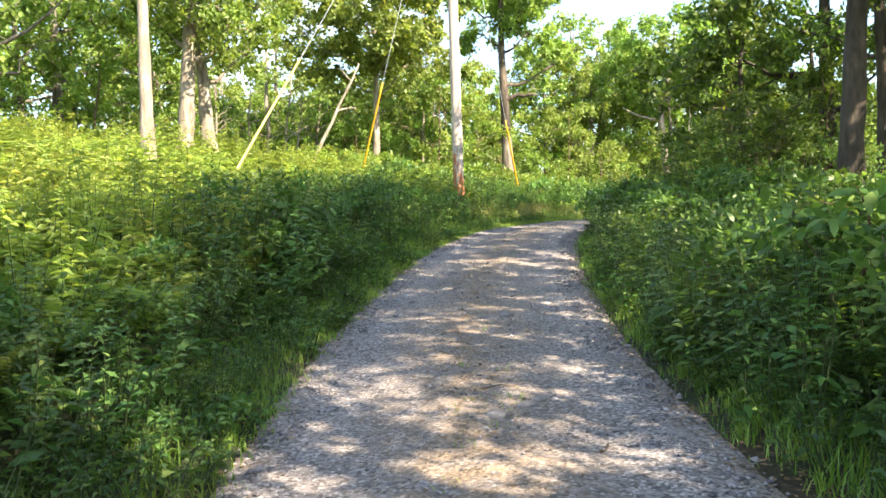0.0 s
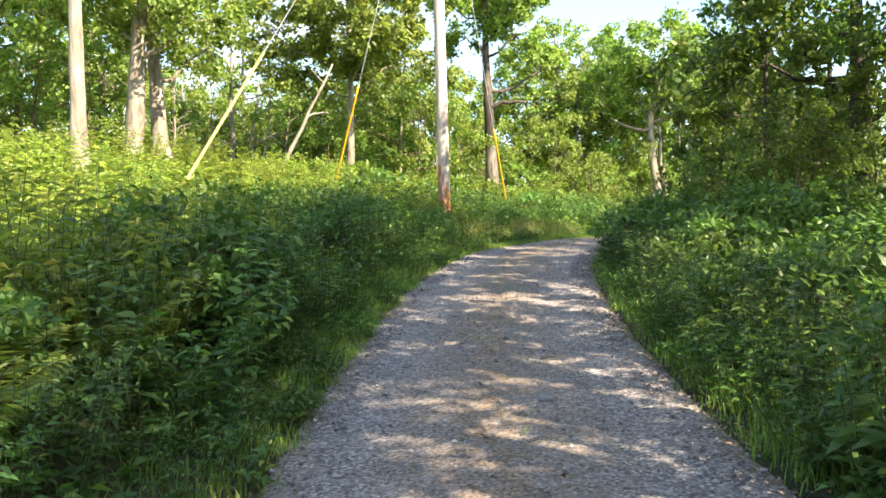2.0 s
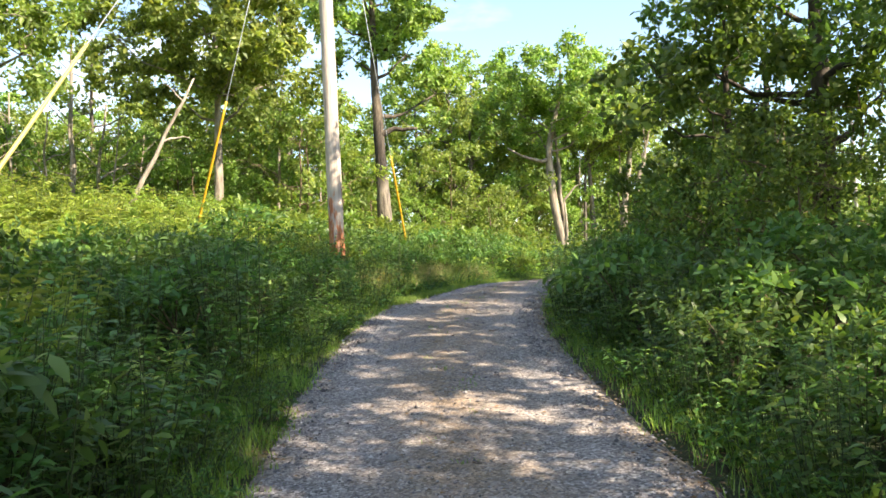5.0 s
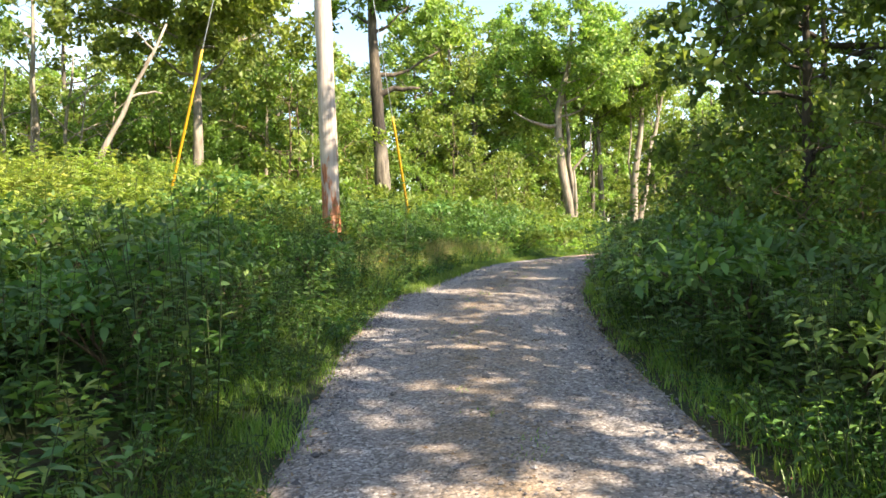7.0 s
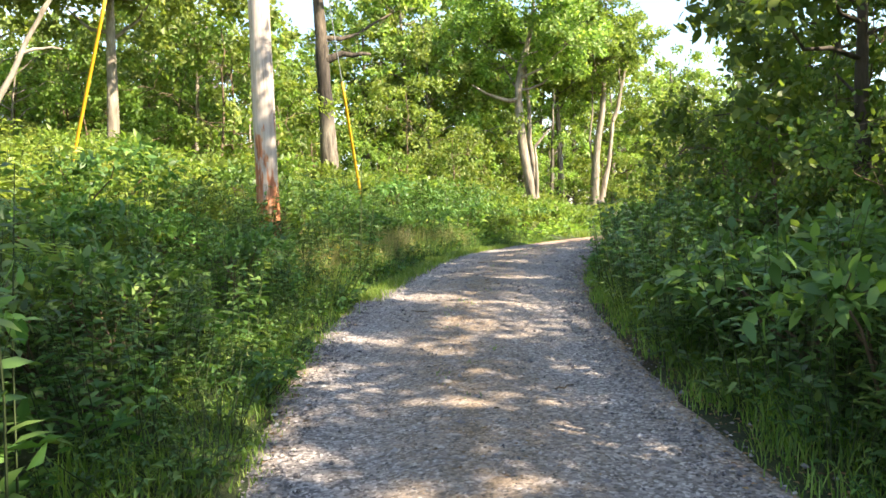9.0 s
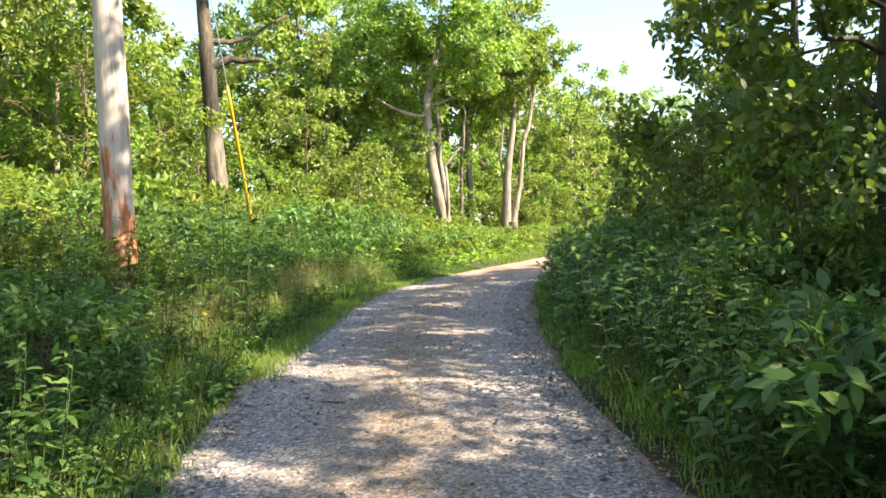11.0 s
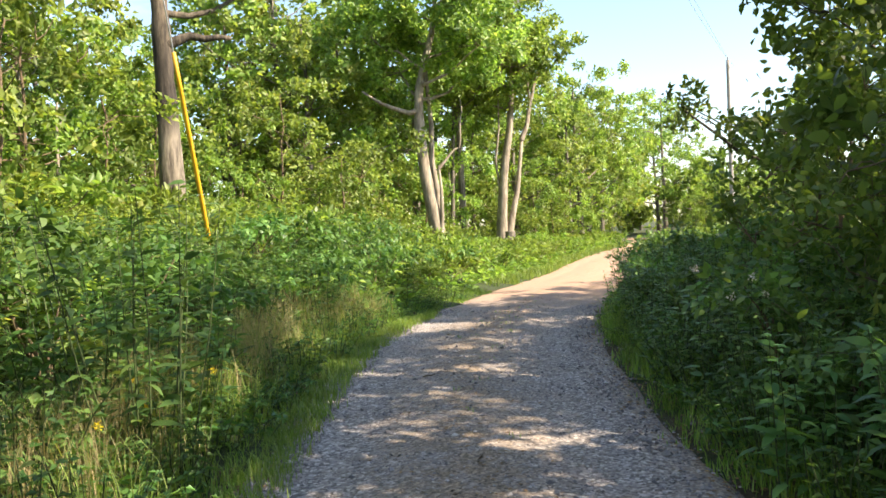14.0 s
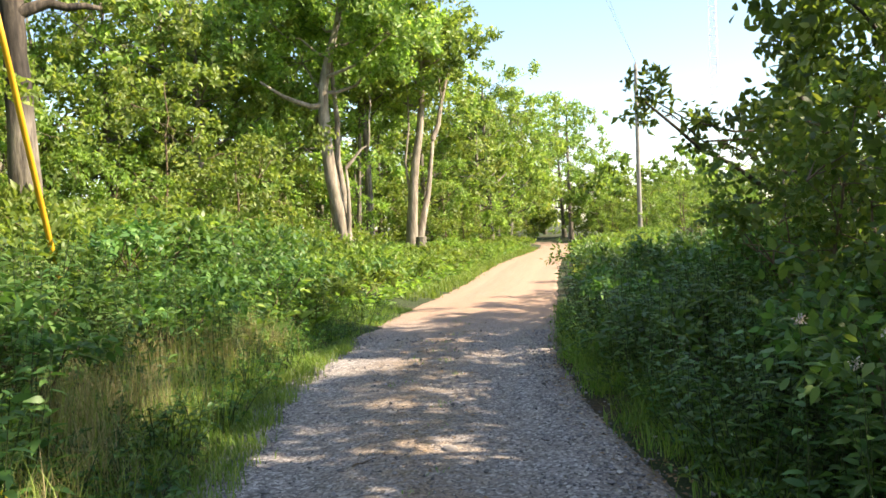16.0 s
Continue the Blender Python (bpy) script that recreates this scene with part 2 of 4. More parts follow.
    l.new(bw.outputs[0], grit.inputs[2])
    l.new(grit.outputs["Color"], far_tan.inputs[1])
    l.new(far_tan.outputs["Color"], mx.inputs[2])
    l.new(mx.outputs["Color"], p.inputs["Base Color"])
    bp = n.new("ShaderNodeBump")
    bp.inputs["Strength"].default_value, bp.inputs["Distance"].default_value = 0.5, 0.010
    l.new(v.outputs["Distance"], bp.inputs["Height"])
    bp.invert = True
    l.new(bp.outputs[0], p.inputs["Normal"])
    p.inputs["Roughness"].default_value = 0.92
    return m


def stone_material():
    m, n, l, p = material("crushed stone")
    geo = n.new("ShaderNodeNewGeometry")
    r = ramp(n, [(0.0, (0.085, 0.078, 0.082)), (0.5, (0.205, 0.188, 0.192)), (0.85, (0.33, 0.305, 0.30)), (0.97, (0.40, 0.36, 0.34)), (1.0, (0.62, 0.58, 0.55))])
    l.new(geo.outputs["Random Per Island"], r.inputs["Fac"])
    l.new(r.outputs["Color"], p.inputs["Base Color"])
    p.inputs["Roughness"].default_value = 0.85
    return m


def pole_material():
    """Weathered grey pole whose skin has peeled to red-brown wood low down."""
    m, n, l, p = material("weathered pole wood")
    coord, mapping = n.new("ShaderNodeTexCoord"), n.new("ShaderNodeMapping")
    mapping.inputs["Scale"].default_value = (7, 7, 0.55)
    l.new(coord.outputs["Object"], mapping.inputs["Vector"])
    grain = noise_node(n, l, mapping.outputs["Vector"], 3.2, 8.0, 0.65)
    flakes = n.new("ShaderNodeMapping")
    flakes.inputs["Scale"].default_value = (6, 6, 1.1)
    l.new(coord.outputs["Object"], flakes.inputs["Vector"])
    patch = noise_node(n, l, flakes.outputs["Vector"], 1.1, 6.0, 0.62)
    sep = n.new("ShaderNodeSeparateXYZ")
    l.new(coord.outputs["Object"], sep.inputs[0])
    low = n.new("ShaderNodeMapRange")
    low.inputs["From Min"].default_value, low.inputs["From Max"].default_value = 0.3, 3.2
    low.inputs["To Min"].default_value, low.inputs["To Max"].default_value = 0.20, -0.27
    l.new(sep.outputs[2], low.inputs["Value"])
    add = n.new("ShaderNodeMath")
    l.new(low.outputs[0], add.inputs[0])
    l.new(patch.outputs["Fac"], add.inputs[1])
    mask = ramp(n, [(0.53, (0, 0, 0)), (0.565, (1, 1, 1))])
    l.new(add.outputs[0], mask.inputs["Fac"])
    greyc = ramp(n, [(0.30, (0.24, 0.19, 0.155)), (0.46, (0.44, 0.365, 0.31)), (0.7, (0.58, 0.51, 0.45))])
    redc = ramp(n, [(0.33, (0.13, 0.042, 0.024)), (0.50, (0.50, 0.19, 0.09)), (0.66, (0.60, 0.40, 0.28))])
    l.new(grain.outputs["Fac"], greyc.inputs["Fac"])
    l.new(grain.outputs["Fac"], redc.inputs["Fac"])
    mx = n.new("ShaderNodeMixRGB")
    l.new(mask.outputs["Color"], mx.inputs[0])
    l.new(greyc.outputs["Color"], mx.inputs[1])
    l.new(redc.outputs["Color"], mx.inputs[2])
    l.new(mx.outputs["Color"], p.inputs["Base Color"])
    bp = n.new("ShaderNodeBump")
    bp.inputs["Strength"].default_value, bp.inputs["Distance"].default_value = 0.5, 0.02
    l.new(grain.outputs["Fac"], bp.inputs["Height"])
    l.new(bp.outputs[0], p.inputs["Normal"])
    p.inputs["Roughness"].default_value = 0.85
    return m


SOIL, GRAVEL, PEBBLE, POLE_WOOD = soil_material(), gravel_material(), stone_material(), pole_material()

# ---- the lay of the land ----
rng = np.random.default_rng(7)
LANE = np.array([(0.2, -30), (0.2, -12), (0.2, 0), (0.2, 6), (0.42, 10), (0.95, 14.3), (1.75, 18.3), (2.95, 21.9), (4.65, 25.5),
                 (6.3, 28.2), (8.6, 31.2), (12.7, 36.2), (23.5, 49.3), (36, 62.9), (43.2, 73), (45.5, 86), (40, 100), (26, 120)], float)
HALF = 1.32


def smooth_line(pts, per=14):
    """A Catmull-Rom curve through the given points."""
    out = []
    n = len(pts)
    for i in range(n - 1):
        p0, p1, p2, p3 = pts[max(0, i - 1)], pts[i], pts[i + 1], pts[min(n - 1, i + 2)]
        for k in range(per):
            t = k / per
            out.append(0.5 * (2 * p1 + (p2 - p0) * t + (2 * p0 - 5 * p1 + 4 * p2 - p3) * t * t + (3 * p1 - p0 - 3 * p2 + p3) * t ** 3))
    out.append(pts[-1])
    return np.array(out)


LINE = smooth_line(LANE)
TAN = np.gradient(LINE, axis=0)
TAN /= np.linalg.norm(TAN, axis=1)[:, None]
ARC = np.concatenate([[0], np.cumsum(np.linalg.norm(np.diff(LINE, axis=0), axis=1))])
PROFILE_Y = np.array([-400, -40, -10, 0, 5, 10, 16, 21, 27, 34, 41, 60, 400], float)
PROFILE_Z = np.array([-4, -2.5, -.65, -.02, .27, .57, 1.03, 1.33, 1.50, 1.38, 1.2, 1.2, 2.0], float)
FINE_Y = np.linspace(-400, 400, 8001)
_z = np.interp(FINE_Y, PROFILE_Y, PROFILE_Z)
_k = np.hanning(41)
FINE_Z = np.convolve(np.pad(_z, 20, mode="edge"), _k / _k.sum(), mode="valid")


def lane_coords(x, y):
    """Distance along the lane and signed distance from its middle (left is positive)."""
    x, y = np.atleast_1d(np.asarray(x, float)), np.atleast_1d(np.asarray(y, float))
    s, d = np.empty_like(x), np.empty_like(x)
    for a in range(0, len(x), 20000):
        dx, dy = x[a:a + 20000, None] - LINE[None, :, 0], y[a:a + 20000, None] - LINE[None, :, 1]
        i = np.argmin(dx * dx + dy * dy, axis=1)
        j = np.arange(len(i))
        ex, ey, t = dx[j, i], dy[j, i], TAN[i]
        s[a:a + 20000] = ARC[i] + ex * t[:, 0] + ey * t[:, 1]
        side = t[:, 0] * ey - t[:, 1] * ex
        d[a:a + 20000] = np.sign(side) * np.maximum(np.hypot(ex, ey), 1e-6)
    return s, d


def at_lane(s, d):
    """World x, y of a place given along and across the lane."""
    px, py = np.interp(s, ARC, LINE[:, 0]), np.interp(s, ARC, LINE[:, 1])
    tx, ty = np.interp(s, ARC, TAN[:, 0]), np.interp(s, ARC, TAN[:, 1])
    return px - ty * d, py + tx * d


def lump(x, y, f):
    return np.sin(x * f + 1.3 * np.sin(y * f * 0.7)) * np.cos(y * f * 1.1 + 0.8 * np.sin(x * f * 0.6))


def land(x, y, d=None):
    """Height of the ground: the lane's slope, a bank that climbs on its left, a low rise on its right."""
    x, y = np.atleast_1d(np.asarray(x, float)), np.atleast_1d(np.asarray(y, float))
    if d is None:
        d = lane_coords(x, y)[1]
    z = np.interp(y, FINE_Y, FINE_Z)
    fade = np.interp(y, [30, 50], [1.0, 0.42])
    left = 4.2 * (1 - np.exp(-np.clip(d - 1.8, 0, None) / 12)) * fade
    right = 0.5 * (1 - np.exp(-np.clip(-d - 1.8, 0, None) / 5))
    off = np.clip((np.abs(d) - 1.5) / 1.5, 0, 1)
    return z + left + right + off * (0.07 * lump(x, y, 0.9) + 0.04 * lump(x + 5, y, 2.3))


def height(x, y):
    return float(land(x, y)[0])


# ---- mesh building ----
class Shape:
    """Gathers triangles from many pieces for one mesh."""

    def __init__(self):
        self.v, self.t, self.n = [], [], 0

    def add(self, verts, tris):
        self.v.append(np.asarray(verts, float))
        self.t.append(np.asarray(tris, int) + self.n)
        self.n += len(verts)

    def mesh(self, name, mat, smooth=True):
        v, t = np.concatenate(self.v), np.concatenate(self.t)
        me = bpy.data.meshes.new(name)
        me.vertices.add(len(v))
        me.vertices.foreach_set("co", v.ravel())
        me.loops.add(len(t) * 3)
        me.loops.foreach_set("vertex_index", t.ravel().astype(np.int32))
        me.polygons.add(len(t))
        me.polygons.foreach_set("loop_start", np.arange(0, len(t) * 3, 3, dtype=np.int32))
        me.polygons.foreach_set("use_smooth", np.full(len(t), smooth))
        me.materials.append(mat)
        me.update(calc_edges=True)
        me.validate()
        return me


def part(name, shape, mat, parent=None, label="", smooth=True):
    ob = new(name, shape.mesh(name, mat, smooth))
    if parent:
        ob.parent = parent
    if label:
        ob["label"] = label
    return ob


def unit(a):
    return a / np.maximum(np.linalg.norm(a, axis=1), 1e-9)[:, None]


def add_leaves(shape, base, axis, length, width, fold=0.25, droop=0.25, fine=True, r=rng, twist=0.45, face=None):
    """Pointed leaves, folded along the midrib and drooping at the tip."""
    n = len(base)
    axis = unit(axis)
    side = np.cross(axis, (np.array([0, 0, 1.0]) if face is None else face) + r.normal(0, twist, (n, 3)))
    side = unit(side)
    up = np.cross(side, axis)
    length, width = np.broadcast_to(length, n)[:, None], np.broadcast_to(width, n)[:, None]
    mid = base + axis * length * 0.45
    tip = base + axis * length - up * length * droop
    le = mid + side * width * 0.5 + up * width * fold
    ri = mid - side * width * 0.5 + up * width * fold
    if fine:
        # a six-cornered outline, bent downwards towards the tip
        p1, p2 = base + axis * length * 0.26 - up * length * droop * 0.03, base + axis * length * 0.62 - up * length * droop * 0.32
        v = np.stack([base, p1 + side * width * 0.46 + up * width * fold * 0.5, p2 + side * width * 0.40 + up * width * fold * 0.4, tip,
                      p2 - side * width * 0.40 - up * width * fold * 0.2, p1 - side * width * 0.46 - up * width * fold * 0.2], 1).reshape(-1, 3)
        f = np.array([[0, 5, 1], [1, 5, 4], [1, 4, 2], [2, 4, 3]])
        k = 6
    else:
        v = np.stack([base, le, tip, ri], 1).reshape(-1, 3)
        f = np.array([[0, 2, 1], [0, 3, 2]])
        k = 4
    shape.add(v, (f[None] + (np.arange(n) * k)[:, None, None]).reshape(-1, 3))


def add_tube(shape, pts, radii, sides=6, cap=True, rough=0.0, r=rng):
    """A tapered round limb along a line of points."""
    pts = np.asarray(pts, float)
    n = len(pts)
    tang = unit(np.gradient(pts, axis=0))
    ref = np.array([0.13, 0.97, 0.21]) if abs(tang[0][2]) > 0.6 else np.array([0.1, 0.05, 1.0])
    a = unit(np.cross(tang, ref))
    b = np.cross(tang, a)
    ang = np.linspace(0, 2 * math.pi, sides, endpoint=False)
    ring = pts[:, None] + np.asarray(radii, float)[:, None, None] * (np.cos(ang)[None, :, None] * a[:, None] + np.sin(ang)[None, :, None] * b[:, None])
    if rough:
        swell = 1 + rough * (0.6 * r.normal(0, 1, (n, 1, 1)) + r.normal(0, 1, (1, sides, 1)) + 0.5 * r.normal(0, 1, (n, sides, 1)))
        ring = pts[:, None] + (ring - pts[:, None]) * swell
    v = ring.reshape(-1, 3)
    i, j = np.meshgrid(np.arange(n - 1), np.arange(sides), indexing="ij")
    q = i * sides + j
    q2 = i * sides + (j + 1) % sides
    t = np.concatenate([np.stack([q, q2, q + sides], -1).reshape(-1, 3), np.stack([q2, q2 + sides, q + sides], -1).reshape(-1, 3)])
    if cap:
        v = np.vstack([v, pts[-1]])
        k = (n - 1) * sides
        t = np.vstack([t, [[k + j, k + (j + 1) % sides, n * sides] for j in range(sides)]])
    shape.add(v, t)


def bend(p, q, sag, r, steps=6, wobble=0.0):
    """Points from p to q along a bowed line."""
    p, q = np.asarray(p, float), np.asarray(q, float)
    t = np.linspace(0, 1, steps)[:, None]
    out = p + (q - p) * t + np.array([0, 0, 1.0]) * (sag * 4 * t * (1 - t))
    if wobble:
        w = r.normal(0, wobble, (steps, 3))
        w[0] = 0
        out = out + w * np.sin(np.linspace(0, 1, steps) * math.pi)[:, None]
    return out


def thing(name, label, category, group="", x=0.0, y=0.0, z=None, turn=0.0, scale=1.0):
    ob = new(name)
    ob.empty_display_size = 0.2
    ob.location = (x, y, height(x, y) if z is None else z)
    ob.rotation_euler = (0, 0, turn)
    ob.scale = (scale, scale, scale)
    return tagged(ob, label, category, group)


# ---- ground and lane ----
def build_ground():
    k = np.linspace(-1, 1, 180)
    gx = 6 + 14 * np.sinh(k * 5.6) * 24 / np.sinh(5.6) * 6 + k * 26
    gy = 20 + 14 * np.sinh(k * 5.6) * 24 / np.sinh(5.6) * 6 + k * 30
    X, Y = np.meshgrid(gx, gy)
    x, y = X.ravel(), Y.ravel()
    d = lane_coords(x, y)[1]
    z = land(x, y, d) - 0.10 * np.clip((1.55 - np.abs(d)) / 0.3, 0, 1)
    n = len(gx)
    i, j = np.meshgrid(np.arange(n - 1), np.arange(n - 1), indexing="ij")
    q = (i * n + j).ravel()
    s = Shape()
    s.add(np.stack([x, y, z], 1), np.concatenate([np.stack([q, q + 1, q + n], 1), np.stack([q + 1, q + n + 1, q + n], 1)]))
    tagged(part("ground", s, SOIL), "dark soil and leaf litter under green plants", "ground", kind="structure")


def build_lane():
    s_vals = np.concatenate([np.arange(6, 70, 0.11), np.arange(70, ARC[-1] - 1, 1.5)])
    d_vals = np.linspace(-HALF - 0.22, HALF + 0.22, 47)
    S, D = np.meshgrid(s_vals, d_vals, indexing="ij")
    edge = 0.11 * lump(S * 0.5, D * 0 + 3, 2.1) + 0.06 * lump(S, D * 0, 5.3)
    Dw = D + edge * np.sign(D) * np.clip(np.abs(D) - 0.9, 0, 1) * 2.2
    x, y = at_lane(S.ravel(), Dw.ravel())
    d = Dw.ravel()
    u = np.abs(d) / HALF
    z = np.interp(y, FINE_Y, FINE_Z) + 0.035 * (1 - u ** 2) - 0.018 * np.exp(-((np.abs(d) - 0.72) / 0.25) ** 2)
    z += 0.006 * lump(x, y, 3.1) + 0.004 * lump(x, y, 9.0) + rng.normal(0, 0.0025, len(x))
    z -= 0.09 * np.clip((u - 1.02) / 0.14, 0, 1)
    n = len(d_vals)
    i, j = np.meshgrid(np.arange(len(s_vals) - 1), np.arange(n - 1), indexing="ij")
    q = (i * n + j).ravel()
    sh = Shape()
    tri = np.concatenate([np.stack([q, q + n, q + 1], 1), np.stack([q + 1, q + n, q + n + 1], 1)])
    sh.add(np.stack([x, y, z], 1), tri)
    ob = part("road", sh, GRAVEL)
    lay = ob.data.uv_layers.new(name="lane")
    uvs = np.stack([(D.ravel() / (2 * HALF + 0.44)) + 0.5, S.ravel() / 120.0], 1)
    idx = np.empty(len(ob.data.loops), np.int32)
    ob.data.loops.foreach_get("vertex_index", idx)
    lay.data.foreach_set("uv", uvs[idx].ravel())
    tagged(ob, "grey gravel lane with brown strip between wheel tracks", "road", kind="structure")


def lane_top(x, y):
    d = lane_coords(x, y)[1]
    u = np.abs(d) / HALF
    return np.interp(y, FINE_Y, FINE_Z) + 0.035 * (1 - np.minimum(u, 1.3) ** 2) - 0.018 * np.exp(-((np.abs(d) - 0.72) / 0.25) ** 2) - 0.06 * np.clip((u - 1.02) / 0.2, 0, 1)


OCTA = np.array([[1, 0, 0], [-1, 0, 0], [0, 1, 0], [0, -1, 0], [0, 0, 1], [0, 0, -1]], float)
OCTA_T = np.array([[0, 2, 4], [2, 1, 4], [1, 3, 4], [3, 0, 4], [2, 0, 5], [1, 2, 5], [3, 1, 5], [0, 3, 5]])


def build_pebbles():
    n = 25000
    s = 30 + rng.uniform(1, 32, n)
    d = rng.uniform(-1, 1, n)
    d = np.where(rng.random(n) < 0.45, np.sign(d) * (1.0 + 0.42 * np.abs(rng.normal(0, 0.6, n))), d * 1.3)
    x, y = at_lane(s, d)
    size = 0.005 + 0.009 * rng.random(n) ** 2.5 + 0.012 * (rng.random(n) > 0.97) + 0.004 * (np.abs(d) > 1.1)
    z = np.where(np.abs(d) < 1.5, lane_top(x, y), land(x, y)) + size * 0.25
    a = rng.uniform(0, 6.28, n)
    v = OCTA[None] * (1 + rng.normal(0, 0.22, (n, 6, 1))) * size[:, None, None] * np.array([1.25, 0.95, 0.7])
    c, si = np.cos(a)[:, None], np.sin(a)[:, None]
    v = np.stack([v[..., 0] * c - v[..., 1] * si, v[..., 0] * si + v[..., 1] * c, v[..., 2]], -1) + np.stack([x, y, z], 1)[:, None]
    sh = Shape()
    sh.add(v.reshape(-1, 3), (OCTA_T[None] + (np.arange(n) * 6)[:, None, None]).reshape(-1, 3))
    tagged(part("loose_gravel", sh, PEBBLE, smooth=False), "loose grey crushed stone scattered on the lane", "gravel", kind="stuff")


build_ground()
build_lane()
build_pebbles()


# ---- plants ----
def herb_shape(r, stems, tall, spread, leaf, leaves, fine=True, ratio=0.36, start=0.12):
    """Upright leafy stems that rise from one root."""
    st, lf = Shape(), Shape()
    for i in range(stems):
        a, q = r.uniform(0, 6.28), spread * math.sqrt(r.random())
        h = tall * r.uniform(0.62, 1.08)
        p0 = np.array([math.cos(a) * q, math.sin(a) * q, -0.05])
        p1 = p0 + np.array([math.cos(a) * (0.08 + 0.35 * q) + r.normal(0, 0.06), math.sin(a) * (0.08 + 0.35 * q) + r.normal(0, 0.06), h + 0.05])
        line = bend(p0, p1, 0.04, r, 5, 0.02)
        add_tube(st, line[::2], (0.006, 0.004, 0.002), 3, False)
        n = leaves
        t = np.sort(r.uniform(start, 1.0, n) ** 0.8)
        pos = np.stack([np.interp(t, np.linspace(0, 1, 5), line[:, k]) for k in range(3)], 1)
        ang = np.arange(n) * 2.4 + r.uniform(0, 6.28)
        ax = np.stack([np.cos(ang), np.sin(ang), r.uniform(-0.15, 0.75, n)], 1)
        size = leaf * (1.15 - 0.55 * t) * r.uniform(0.75, 1.25, n)
        add_leaves(lf, pos, ax, size, size * ratio, 0.15, 0.42, fine, r, 0.3)
    return st, lf


def bush_shape(r, tall, wide, twigs, leaf, per, fine=True, ratio=0.5, low=0.1):
    """A rounded woody shrub: branches from the root, leafy twigs through its outer half."""
    st, lf = Shape(), Shape()
    lobes = [np.array([r.uniform(-0.5, 0.5) * wide, r.uniform(-0.5, 0.5) * wide, tall * r.uniform(0.35, 0.72)]) for _ in range(6)]
    for c in lobes:
        add_tube(st, bend((r.normal(0, 0.05), r.normal(0, 0.05), -0.05), c, 0.06, r, 5, 0.03), np.linspace(0.014, 0.006, 5), 4, False)
    for i in range(twigs):
        c = lobes[r.integers(len(lobes))]
        w = unit(r.normal(0, 1, (1, 3)))[0]
        w[2] = abs(w[2]) * 0.9 - 0.35
        e = c + w * np.array([wide * 0.42, wide * 0.42, tall * 0.40]) * r.uniform(0.55, 1.05)
        e[2] = max(e[2], low + 0.1 * r.random())
        line = bend(c + (e - c) * 0.25, e, 0.03, r, 3)
        if i % 8 == 0:
            add_tube(st, line, (0.004, 0.003, 0.001), 3, False)
        t = r.uniform(0.1, 1, per)
        pos = line[0] + (line[-1] - line[0]) * t[:, None] + r.normal(0, 0.02 * tall, (per, 3))
        ax = unit(line[-1:] - line[:1]) * 0.6 + r.normal(0, 0.65, (per, 3)) + np.array([0, 0, 0.1])
        size = leaf * r.uniform(0.65, 1.25, per)
        add_leaves(lf, pos, ax, size, size * ratio, 0.18, 0.2, fine, r)
    return st, lf


def fern_shape(r, fronds, long):
    """Arching fronds with paired leaflets."""
    st, lf = Shape(), Shape()
    for i in range(fronds):
        a = i / fronds * 6.28 + r.uniform(-0.4, 0.4)
        l = long * r.uniform(0.7, 1.1)
        t = np.linspace(0, 1, 7)
        out = l * 0.62 * t
        up = l * (1.05 * t - 0.55 * t * t)
        line = np.stack([np.cos(a) * out, np.sin(a) * out, up - 0.03], 1)
        add_tube(st, line, np.linspace(0.005, 0.0015, 7), 3, False)
        n = 15
        tt = np.linspace(0.22, 0.98, n)
        pos = np.stack([np.interp(tt, t, line[:, k]) for k in range(3)], 1)
        for sgn in (1, -1):
            ax = np.stack([-math.sin(a) * sgn + 0.45 * math.cos(a) + 0 * tt, math.cos(a) * sgn + 0.45 * math.sin(a) + 0 * tt, 0.05 + 0 * tt], 1)
            size = l * 0.26 * np.sin(np.clip(tt * 1.05, 0, 1) * math.pi * 0.88 + 0.35)
            add_leaves(lf, pos, ax, np.abs(size) + 0.02, 0.028 + 0.2 * np.abs(size) * 0.3, 0.1, 0.12, False, r)
    return st, lf


def plant(name, label, category, group, shapes, leaf_mat, stem_mat):
    """A prototype plant, later copied to its places."""
    ob = thing(name, label, category, group, 0, 0, 0)
    tagged(part("stem", shapes[0], stem_mat, ob), kind="stuff")
    tagged(part("foliage", shapes[1], leaf_mat, ob), kind="stuff")
    return ob


class Sower:
    """Puts the prototype itself in the first place, copies in the next."""

    def __init__(self, protos, r):
        self.protos, self.used, self.r = protos, set(), r

    def put(self, x, y, scale=1.0, kind=None, lift=0.0, tilt=0.07):
        k = int(self.r.integers(len(self.protos))) if kind is None else kind
        z = height(x, y) + lift
        m = pose(x, y, z, math.degrees(self.r.normal(0, tilt)), math.degrees(self.r.normal(0, tilt)), self.r.uniform(0, 360))
        ob = self.protos[k]
        if k not in self.used:
            self.used.add(k)
            ob.matrix_basis = m @ Matrix.Diagonal((scale, scale, scale, 1))
            return ob
        c = copy_thing(ob, m)
        c.scale = (scale, scale, scale)
        return c


def scatter(r, n, s0, s1, d0, d1, gap):
    """Places along the lane that keep a gap from one another."""
    out = []
    for _ in range(n * 12):
        s, d = r.uniform(s0, s1), r.uniform(d0, d1)
        x, y = at_lane(s, d)
        if all((x - a) ** 2 + (y - b) ** 2 > gap * gap for a, b in out):
            out.append((float(x), float(y)))
            if len(out) >= n:
                break
    return out


RP = np.random.default_rng(21)
S0 = 30.0   # distance along the lane at which the walk starts

